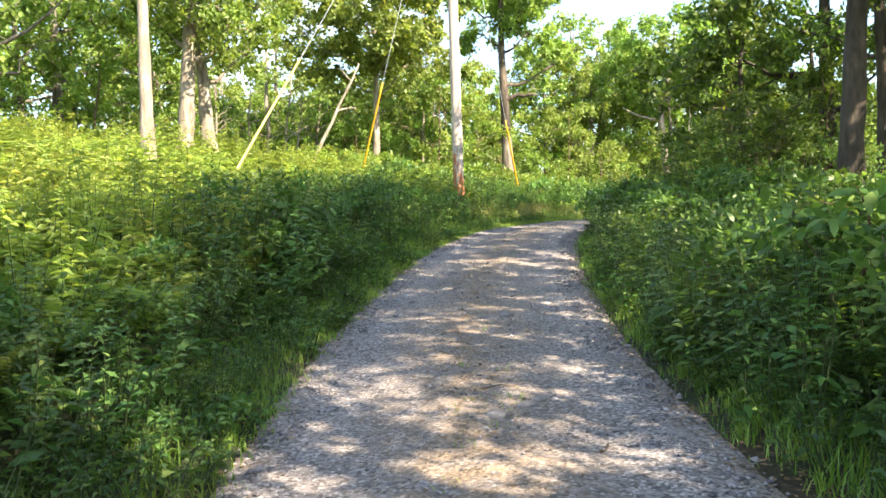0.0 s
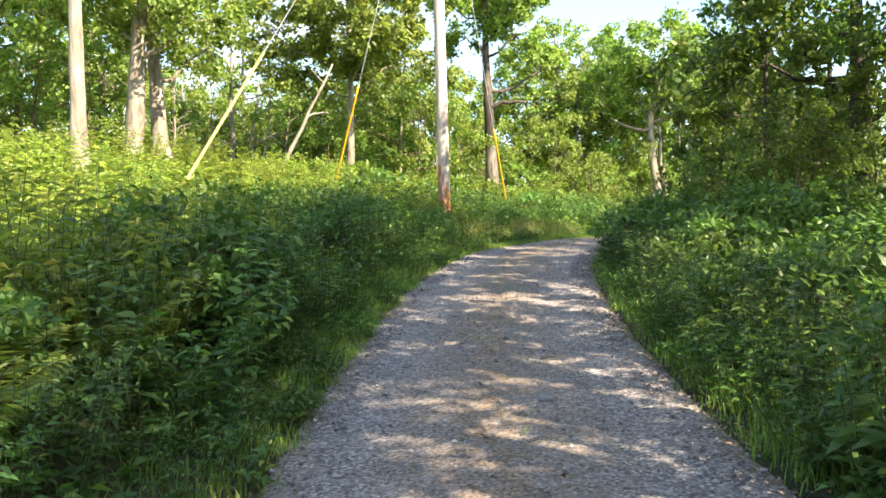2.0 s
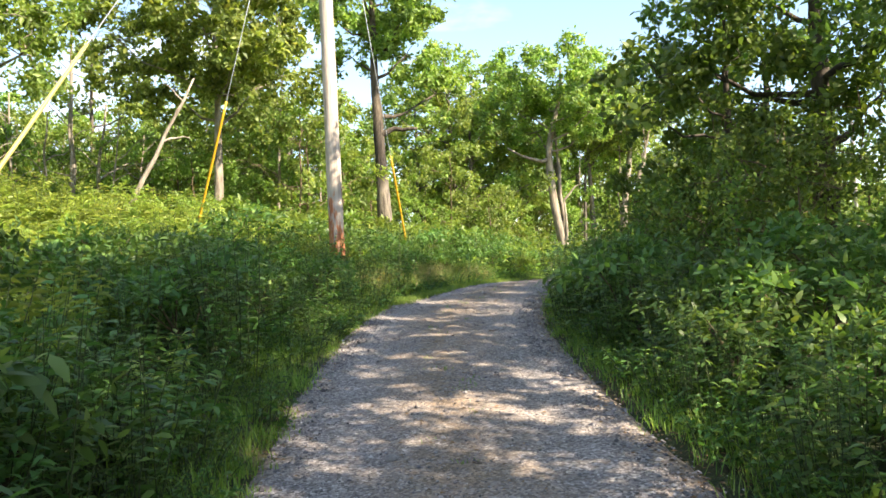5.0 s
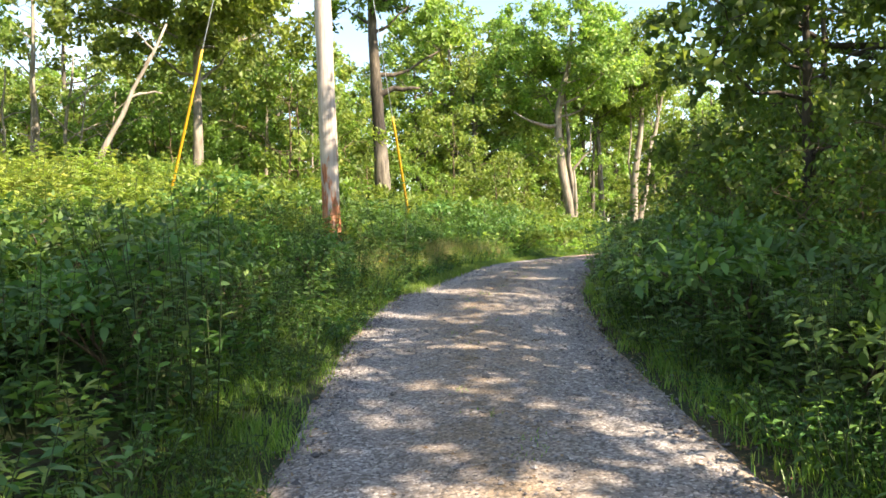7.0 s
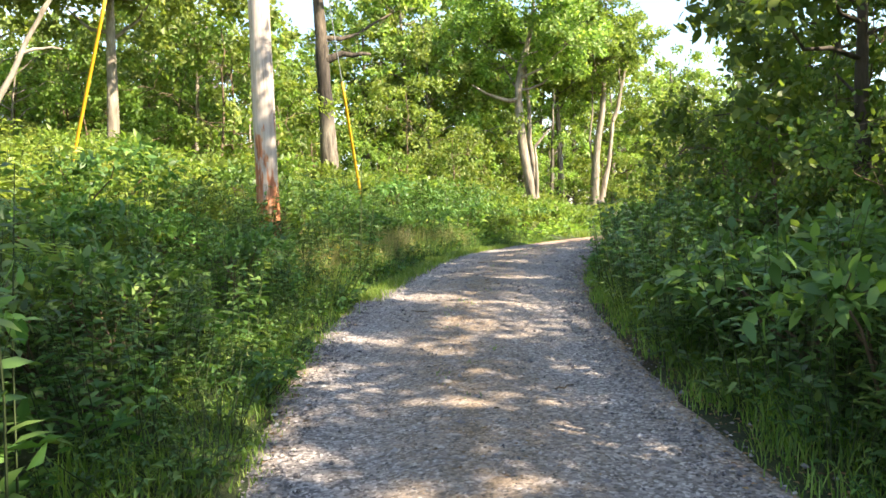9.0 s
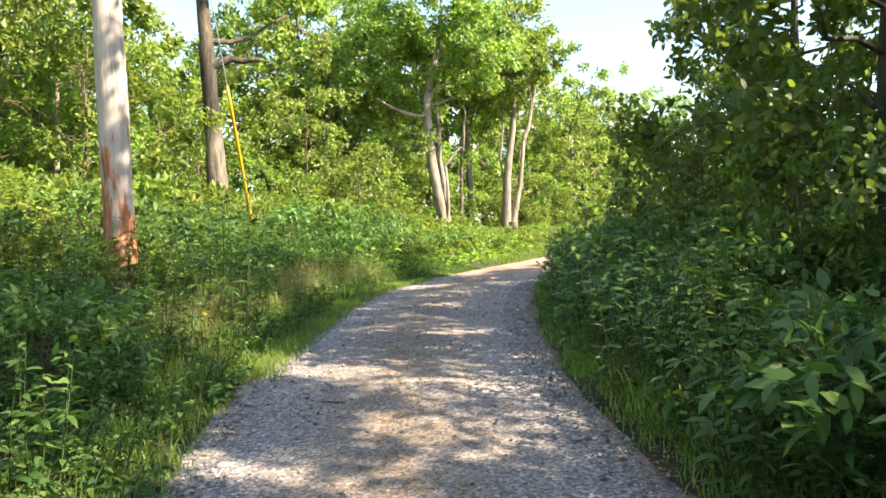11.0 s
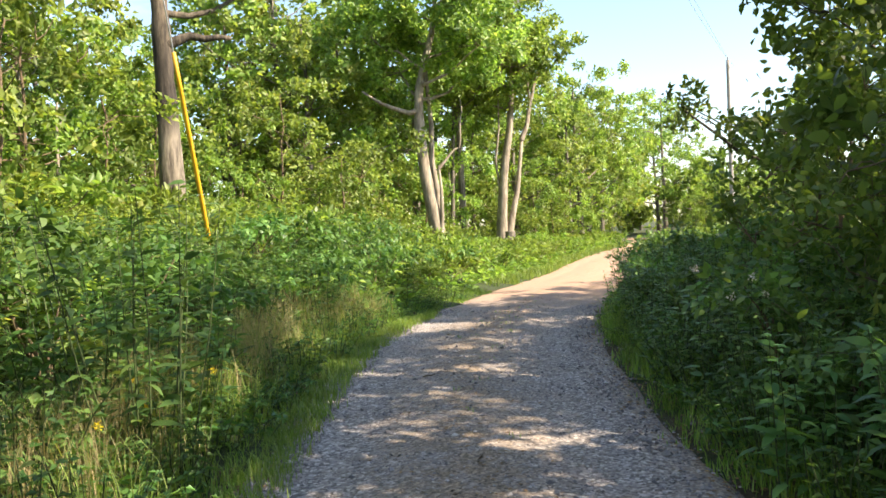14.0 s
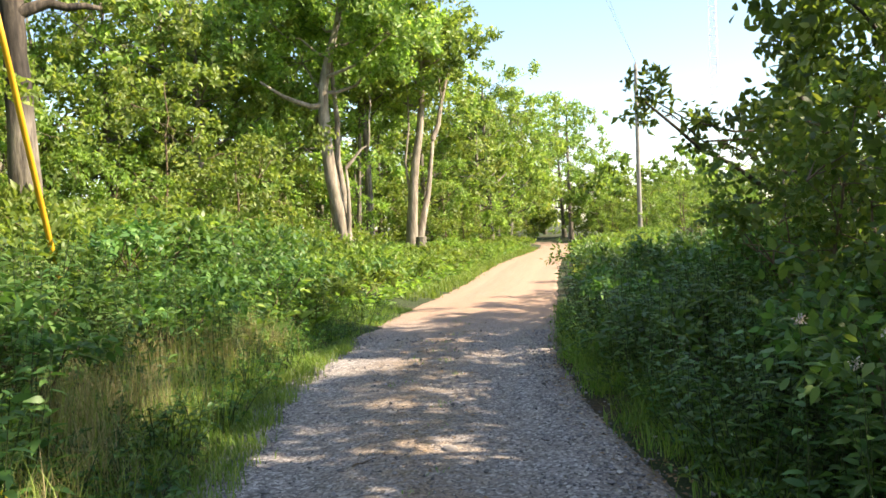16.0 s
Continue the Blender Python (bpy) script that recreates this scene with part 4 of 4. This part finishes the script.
for x, y in ((6.6, 17.0), (7.2, 19.0), (7.6, 21.6), (8.4, 23.4), (9.4, 25.2), (7.2, 14.8), (8.6, 11.8), (7.6, 4.4), (8.0, 1.0), (11.0, 27.2),
             (9.0, 18.6), (9.6, 14.6), (12.4, 23.8), (13.0, 19.8), (9.6, 6.0), (9.8, 10), (11.8, 16.2), (8.0, -2.5), (8.4, -6), (10.4, 2.4), (6.0, 18.0)):
    darks.put(x + RT.normal(0, 0.2), y + RT.normal(0, 0.2), RT.uniform(0.5, 0.82), tilt=0.04)
for x, y, k in ((8.3, 24.4, 0.75), (10.4, 24.2, 1.0), (12.6, 26.6, 0.9), (10.2, 26.6, 0.55), (7.0, 22.6, 0.7), (6.2, 20.2, 0.62), (9.0, 22.2, 0.9)):
    darks.put(x, y, k, tilt=0.04)
# shrubs along the sunny stretch of the lane and under the oaks
sunny = Sower([plant("hedge_shrub", "low sunlit green shrub along the lane", "shrub", "sunlit shrubs",
                     bush_shape(RP, 1.0, 1.4, 75, 0.14, 7, False), LEAF_SAP, TWIG) for _ in range(2)], RP)
for x, y in scatter(RP, 72, S0 + 32, S0 + 75, 2.1, 5.0, 0.95):
    sunny.put(x, y, RP.uniform(0.8, 1.1))
for x, y in scatter(RP, 60, S0 + 27, S0 + 48, 4.5, 13.0, 1.2):
    sunny.put(x, y, RP.uniform(1.0, 1.5))
for x, y in scatter(RP, 45, S0 + 38, S0 + 75, -6.0, -2.1, 1.15):
    sunny.put(x, y, RP.uniform(0.8, 1.2))


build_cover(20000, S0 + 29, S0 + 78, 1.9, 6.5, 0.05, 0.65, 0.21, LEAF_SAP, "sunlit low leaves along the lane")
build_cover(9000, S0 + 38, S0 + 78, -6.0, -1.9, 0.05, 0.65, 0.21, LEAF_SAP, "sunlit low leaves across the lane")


# ---- grass ----
def build_grass(name, label, s, d, tall, width, mat, flop=0.45):
    n = len(s)
    x, y = at_lane(s, d)
    z = np.where(np.abs(d) < 1.42, lane_top(x, y), land(x, y)) - 0.01
    a, h = rng.uniform(0, 6.28, n), tall * rng.uniform(0.45, 1.15, n)
    out = np.stack([np.cos(a), np.sin(a), 0 * a], 1)
    side = np.stack([-np.sin(a), np.cos(a), 0 * a], 1) * (width * rng.uniform(0.7, 1.3, n))[:, None] * 0.5
    base = np.stack([x, y, z], 1)
    lean = (flop * rng.uniform(0.1, 1.0, n) * h)[:, None]
    mid = base + np.array([0, 0, 1.0]) * (h * 0.6)[:, None] + out * lean * 0.35
    tip = base + np.array([0, 0, 1.0]) * (h * 0.93)[:, None] + out * lean
    v = np.stack([base - side, base + side, mid + side * 0.8, mid - side * 0.8, tip], 1).reshape(-1, 3)
    f = np.array([[0, 1, 2], [0, 2, 3], [3, 2, 4]])
    sh = Shape()
    sh.add(v, (f[None] + (np.arange(n) * 5)[:, None, None]).reshape(-1, 3))
    tagged(part(name, sh, mat), label, "grass", kind="stuff")


def tufts(n, per, s0, s1, lo, hi, spread):
    s, d = rng.uniform(s0, s1, n), rng.uniform(lo, hi, n)
    return np.repeat(s, per) + rng.normal(0, spread, n * per), np.repeat(d, per) + rng.normal(0, spread, n * per)


s, d = tufts(1900, 14, S0, S0 + 36, 1.33, 2.1, 0.08)
build_grass("verge_grass", "short green grass along the lane edge", s, d, 0.22 * np.clip((np.abs(d) - 1.1) / 0.6, 0.2, 1.0), 0.008, GRASS, 1.0)
s, d = tufts(1400, 14, S0, S0 + 36, -2.05, -1.45, 0.07)
build_grass("verge_grass", "green grass at the shaded lane edge", s, d, 0.22 * np.clip((np.abs(d) - 1.1) / 0.6, 0.2, 1.0), 0.008, GRASS, 1.0)
s, d = tufts(50, 75, S0 + 22.3, S0 + 30, 1.75, 2.4, 0.11)
build_grass("dry_grass", "tall pale dry grass in seed beside the lane", s, d, 0.60, 0.0036, DRY_GRASS, 0.85)
s, d = tufts(45, 50, S0 + 21, S0 + 30.5, 1.65, 2.4, 0.13)
build_grass("tall_grass", "tall yellow-green grass beside the lane", s, d, 0.55, 0.005, LEAF_FIELD, 0.9)
s, d = tufts(420, 14, S0 + 21.5, S0 + 31, 1.10, 1.42, 0.06)
build_grass("verge_grass", "short green grass creeping over the gravel edge", s, d, 0.13, 0.007, GRASS, 1.2)
# dry grass, given the darker green to stand in for shade
s, d = tufts(26, 42, S0 + 18, S0 + 30, -1.95, -1.6, 0.10)
build_grass("shade_grass", "long dry grass toned green for shade at the lane edge", s, d, 0.46, 0.0045, GRASS, 1.7)
s, d = tufts(700, 12, S0 + 38, S0 + 75, 1.35, 2.1, 0.10)
build_grass("verge_grass", "sunlit green grass along the far lane edge", s, d, 0.26, 0.016, GRASS, 0.8)


# ---- pole, guys and wires ----
POLE_X, POLE_Y = 0.53, 24.0
POLE_Z = height(POLE_X, POLE_Y)
POLE_TOP = 14.2


def utility_pole(x, y, top, r0, r1, mat, label, lean=0.0):
    z0 = height(x, y)
    ob = thing("utility_pole", label, "pole", "utility poles", x, y, z0)
    s = Shape()
    t = np.linspace(0, 1, 30)
    add_tube(s, np.stack([lean * t, 0 * t, -0.2 + (top - z0 + 0.2) * t], 1), r0 + (r1 - r0) * t + 0.004 * np.sin(t * 40), 20)
    part("shaft", s, mat, ob)
    h = top - z0
    s = Shape()
    add_tube(s, [(lean, 0, h - 0.05), (lean, 0, h + 0.10), (lean, 0, h + 0.22)], (0.05, 0.045, 0.03), 8)
    part("top_insulator", s, CERAMIC, ob)
    s = Shape()
    add_tube(s, [(lean, 0, h - 0.4), (lean + 0.45, 0, h - 0.32)], (0.03, 0.025), 6)
    part("bracket", s, STEEL, ob)
    return ob


utility_pole(POLE_X, POLE_Y, POLE_TOP, 0.165, 0.12, POLE_WOOD, "weathered grey utility pole peeled to red wood below")
utility_pole(40.7, 60.0, 13.1, 0.16, 0.11, POLE_GREY, "distant slim grey utility pole beside the lane")


def guy_wire(x, y, guard_len, mat, label):
    z = height(x, y)
    a, b = np.array([x, y, z + 0.12]), np.array([POLE_X, POLE_Y, POLE_TOP - 0.5])
    ob = thing("guy_wire", label, "guy wire", "pole guys", x, y, z)
    o = np.array([x, y, z])
    w = (b - a) / np.linalg.norm(b - a)
    s = Shape()
    add_tube(s, [a - o, b - o], (0.009, 0.009), 6)
    part("wire", s, STEEL, ob)
    s = Shape()
    add_tube(s, [a - o + w * k for k in np.linspace(0.15, guard_len, 8)], (0.029, 0.031, 0.030, 0.030, 0.029, 0.029, 0.028, 0.025), 10)
    part("guard", s, mat, ob, "yellow plastic guy guard")
    s = Shape()
    add_tube(s, [a - o - w * 0.5, a - o + w * 0.22], (0.016, 0.016), 8)
    part("anchor_rod", s, STEEL, ob)


guy_wire(-4.58, 17.47, 3.75, GUARD_FADED, "pole guy wire with long faded yellow guard")
guy_wire(-2.70, 27.7, 3.3, GUARD, "pole guy wire with bright yellow guard")
guy_wire(2.95, 30.2, 3.3, GUARD, "pole guy wire with orange-yellow guard beside the oak")


def span_wire(p, q, sag, label):
    p, q = np.array(p, float), np.array(q, float)
    ob = thing("overhead_wire", label, "wire", "overhead wires", p[0], p[1], p[2])
    s = Shape()
    add_tube(s, bend((0, 0, 0), q - p, -sag, rng, 24), np.full(24, 0.006), 5)
    part("cable", s, CABLE, ob)


span_wire((POLE_X, POLE_Y, POLE_TOP + 0.2), (40.7, 60.0, 13.3), 0.7, "thin overhead wire between the poles")
span_wire((POLE_X + 0.05, POLE_Y, POLE_TOP - 1.2), (41.15, 60.0, 12.78), 0.8, "lower thin overhead wire between the poles")


def lattice_tower(x, y, top):
    z0 = height(x, y)
    ob = thing("radio_tower", "faint tall lattice radio tower far away", "tower", "", x, y, z0)
    h, w = top - z0, 1.5
    legs = [np.array([math.cos(a) * w, math.sin(a) * w, 0]) for a in (0.3, 2.39, 4.49)]
    for p in legs:
        s = Shape()
        add_tube(s, [p, p + np.array([0, 0, h])], (0.10, 0.10), 6)
        part("leg", s, TOWER_PAINT, ob)
    s = Shape()
    n = 34
    for k in range(n):
        for i in range(3):
            p, q = legs[i] + np.array([0, 0, h * k / n]), legs[(i + 1) % 3] + np.array([0, 0, h * (k + 1) / n])
            add_tube(s, [p, q], (0.05, 0.05), 4, False)
            add_tube(s, [p, legs[(i + 1) % 3] + np.array([0, 0, h * k / n])], (0.05, 0.05), 4, False)
    part("bracing", s, TOWER_PAINT, ob)


lattice_tower(213.0, 200.0, 82.0)


# ---- dead wood, stump, stones ----
def dead_tree(label, x, y, pts, r0, branches, mat=DEAD_WOOD):
    z = height(x, y)
    ob = thing("dead_tree", label, "dead tree", "dead trees", x, y, z)
    s = Shape()
    line = np.array(pts, float)
    add_tube(s, line, np.linspace(r0, r0 * 0.3, len(line)), 8)
    part("trunk", s, mat, ob)
    for t, dx, dz, r in branches:
        p = np.array([np.interp(t, np.linspace(0, 1, len(line)), line[:, k]) for k in range(3)])
        s = Shape()
        add_tube(s, bend(p, p + np.array([dx, 0.1, dz]), 0.08, RT, 5, 0.05), np.linspace(r, r * 0.3, 5), 5)
        part("branch", s, mat, ob)


def dead(label, x, y, x1, z1, r0, branches, steps=7):
    z = height(x, y)
    dead_tree(label, x, y, bend((0, 0, -0.2), (x1 - x, 0, z1 - z), 0.0, RT, steps, 0.06), r0, branches)


dead("dead grey tree leaning across the clearing", -4.8, 29.0, -2.75, 7.3, 0.085, [(0.6, 0.7, 0.1, 0.04), (0.85, -0.5, 0.5, 0.03), (0.75, 0.4, 0.6, 0.03)])
dead("upright dead grey snag with broken twigs", -7.7, 36.0, -7.4, 10.8, 0.13, [(0.55, 0.6, 0.5, 0.03), (0.7, -0.6, 0.4, 0.03), (0.85, 0.5, 0.3, 0.02), (0.8, -0.3, 0.5, 0.02)])
dead("short pale dead snag with bare branches", -7.2, 37.0, -6.6, 8.3, 0.10, [(0.45, 1.3, 0.7, 0.04), (0.55, -0.9, 0.8, 0.03), (0.7, 1.0, 0.6, 0.03)])
dead("thin pale dead stem among saplings", -8.4, 35.0, -8.0, 7.6, 0.07, [(0.5, -0.9, 0.9, 0.03), (0.6, 1.0, 0.4, 0.03)])
for x, y, dx, z1, r0 in ((-9.3, 33.5, 0.3, 8.0, 0.06), (-8.8, 34.4, -0.3, 7.4, 0.05), (-6.3, 35.0, 0.5, 7.6, 0.05), (-7.0, 34.2, -0.2, 8.2, 0.06), (-5.6, 36.0, 0.4, 7.0, 0.045), (-9.8, 36.5, 0.2, 8.6, 0.07)):
    dead("bare brown dead sapling with twiggy branches", x, y, x + dx, z1, r0,
         [(RT.uniform(0.35, 0.9), RT.choice([-1, 1]) * RT.uniform(0.5, 1.3), RT.uniform(0.2, 0.9), 0.02) for _ in range(6)])
dead("slim bare stem among saplings", 0.7, 38.5, 0.9, 7.2, 0.05, [(0.6, 0.4, 0.5, 0.02)])


def stump(x, y):
    ob = thing("tree_stump", "short sawn tree stump with pale top", "stump", "", x, y)
    s = Shape()
    add_tube(s, [(0, 0, -0.1), (0, 0, 0.15), (0.02, 0, 0.6), (0.03, 0, 1.0)], (0.30, 0.25, 0.22, 0.22), 12, False)
    part("bark", s, BARK_OAK, ob)
    s = Shape()
    add_tube(s, [(0.03, 0, 0.9), (0.03, 0, 1.004), (0.03, 0, 1.012)], (0.20, 0.205, 0.17), 12)
    part("cut_top", s, DEAD_WOOD, ob, "pale sawn wood")


stump(18.0, 49.2)


def stone(x, y, size):
    bm = bmesh.new()
    bmesh.ops.create_icosphere(bm, subdivisions=2, radius=size)
    for v in bm.verts:
        v.co = Vector((v.co.x * 1.3, v.co.y, v.co.z * 0.55)) * (1 + 0.28 * noise.noise(v.co * (2.2 / size) * 0.5 + Vector((x, y, 0))))
    me = bpy.data.meshes.new("stone")
    bm.to_mesh(me)
    bm.free()
    me.materials.append(BOULDER)
    ob = new("stone", me)
    ob.location = (x, y, float(lane_top(x, y)[0]) + size * 0.02)
    ob.rotation_euler = (0, 0, x * 7)
    tagged(ob, "pale grey stone bedded in the gravel", "stone", "stones on the lane")


for s_, d_, z_ in ((5.0, -0.12, 0.07), (5.2, -0.32, 0.06), (5.35, -0.42, 0.05), (8.6, -0.35, 0.08), (6.4, -0.55, 0.045), (4.6, -1.15, 0.05), (12.2, 0.5, 0.05), (15.6, -0.9, 0.05),
                   (17.8, 0.2, 0.045), (9.8, 0.8, 0.04), (20.6, -0.4, 0.05), (23.4, 0.7, 0.045), (25.9, -0.2, 0.05), (14.1, -1.2, 0.06), (11.0, -1.25, 0.05), (7.2, 1.1, 0.045)):
    xx, yy = at_lane(S0 + s_, d_)
    stone(float(xx), float(yy), z_)


# ---- small plants and litter ----
def wildflower(x, y, tall, mat, label):
    ob = thing("wildflower", label, "flower", "wildflowers", x, y)
    st, hd = Shape(), Shape()
    top = np.array([RP.normal(0, 0.04), RP.normal(0, 0.04), tall])
    add_tube(st, bend((0, 0, -0.05), top, 0.02, RP, 4, 0.02), (0.005, 0.004, 0.003, 0.002), 4, False)
    lv = Shape()
    k = 14
    t = RP.uniform(0.25, 0.95, k)
    ang = np.arange(k) * 2.4
    add_leaves(lv, top * t[:, None], np.stack([np.cos(ang), np.sin(ang), 0.3 + 0 * ang], 1), 0.12, 0.045, 0.15, 0.3, True, RP, 0.3)
    n = 42
    w = unit(RP.normal(0, 1, (n, 3)))
    add_leaves(hd, top + w * RP.uniform(0.0, 0.026, (n, 1)), w, 0.016, 0.010, 0.1, 0.1, False, RP, 1.0)
    part("stem", st, STEM, ob)
    tagged(part("foliage", lv, LEAF_HERB, ob), kind="stuff")
    part("flower_head", hd, mat, ob, "cluster of small petals")


for x, y, z in ((5.26, 22.94, 2.47), (5.45, 22.69, 2.40), (5.37, 22.75, 2.27), (5.50, 22.60, 2.30)):
    wildflower(x, y, z - height(x, y), PETAL, "pale pink wildflower cluster among dark shrubs")
for s_, d_ in ((23.2, 1.95), (23.6, 2.15), (22.8, 2.05), (24.4, 1.9)):
    x, y = at_lane(S0 + s_, d_)
    wildflower(float(x), float(y), 0.35, YELLOW_PETAL, "small yellow wildflower in the verge grass")


def weed(x, y, tall, r):
    st, lf = herb_shape(r, 5, tall, 0.09, 0.13, 16, True, 0.34, 0.1)
    ob = thing("weed", "lone leafy weed coloured yellow-green to look sunlit", "plant", "bright weeds", x, y)
    tagged(part("stem", st, STEM, ob), kind="stuff")
    # the pale field green paints sunlight onto the weed
    tagged(part("foliage", lf, LEAF_FIELD, ob), kind="stuff")


weed(-1.40, 13.7, 0.66, RP)
weed(-1.55, 13.4, 0.50, RP)
weed(1.15, 24.9, 0.6, RP)
for x, y, k in ((0.45, 23.55, 1.5), (0.75, 23.6, 1.4), (0.2, 23.4, 1.7), (0.95, 23.3, 1.3), (0.55, 23.15, 1.2)):
    low_herbs.put(x, y, k, 1)
for x, y, k in ((0.55, 23.05, 0.62), (0.15, 22.8, 0.75), (0.95, 23.1, 0.6), (0.4, 22.4, 0.6)):
    herbs.put(x, y, k)
for x, y in ((1.3, 25.1), (0.3, 22.6), (-3.2, 9.6), (-3.4, 8.2)):
    ferns.put(x, y, 0.75)

s, d = tufts(70, 9, S0 + 2, S0 + 34, -0.35, 0.25, 0.05)
build_grass("lane_grass", "sparse short grass along the middle of the lane", s, d, 0.05, 0.006, GRASS, 1.4)


def build_litter():
    n = 7500
    s, d = S0 + RP.uniform(1, 34, n), np.where(RP.random(n) < 0.10, RP.normal(0, 0.35, n), RP.choice([-1, 1], n) * np.clip(RP.normal(1.5, 0.16, n), 1.1, 2.0))
    x, y = at_lane(s, d)
    a = RP.uniform(0, 6.28, n)
    sh = Shape()
    size = RP.uniform(0.02, 0.055, n)
    add_leaves(sh, np.stack([x, y, np.where(np.abs(d) < 1.42, lane_top(x, y), land(x, y)) + 0.008], 1), np.stack([np.cos(a), np.sin(a), 0.05 + 0 * a], 1), size, size * 0.55, 0.15, 0.05, False, RP, 0.15)
    tagged(part("leaf_litter", sh, LITTER), "dry brown fallen leaves on the gravel", "leaves", kind="stuff")


build_litter()


def twig(x, y, long, turn):
    ob = thing("twig", "thin brown fallen twig on the gravel", "twig", "fallen twigs", x, y, float(lane_top(x, y)[0]) + 0.008, turn)
    s = Shape()
    add_tube(s, bend((-long / 2, 0, 0), (long / 2, 0.02, 0.004), 0.004, RP, 6, 0.008), np.linspace(0.007, 0.003, 6), 5)
    part("shaft", s, TWIG, ob)
    s = Shape()
    add_tube(s, bend((0.02, 0, 0.004), (long * 0.3, long * 0.18, 0.006), 0.003, RP, 4), np.linspace(0.004, 0.002, 4), 4)
    part("side_shoot", s, TWIG, ob)


for x, y, l, a in ((0.36, 5.63, 0.26, 0.1), (0.86, 4.4, 0.16, 0.9), (0.1, 7.7, 0.14, 2.0), (0.9, 9.9, 0.2, 0.4), (0.5, 13.0, 0.15, 1.2), (2.2, 17.4, 0.18, 0.3), (1.9, 20.6, 0.2, 2.4), (3.4, 22.8, 0.14, 0.8),
                   (4.1, 25.2, 0.2, 0.2), (0.2, 9.0, 0.12, 1.6)):
    twig(x, y, l, a)
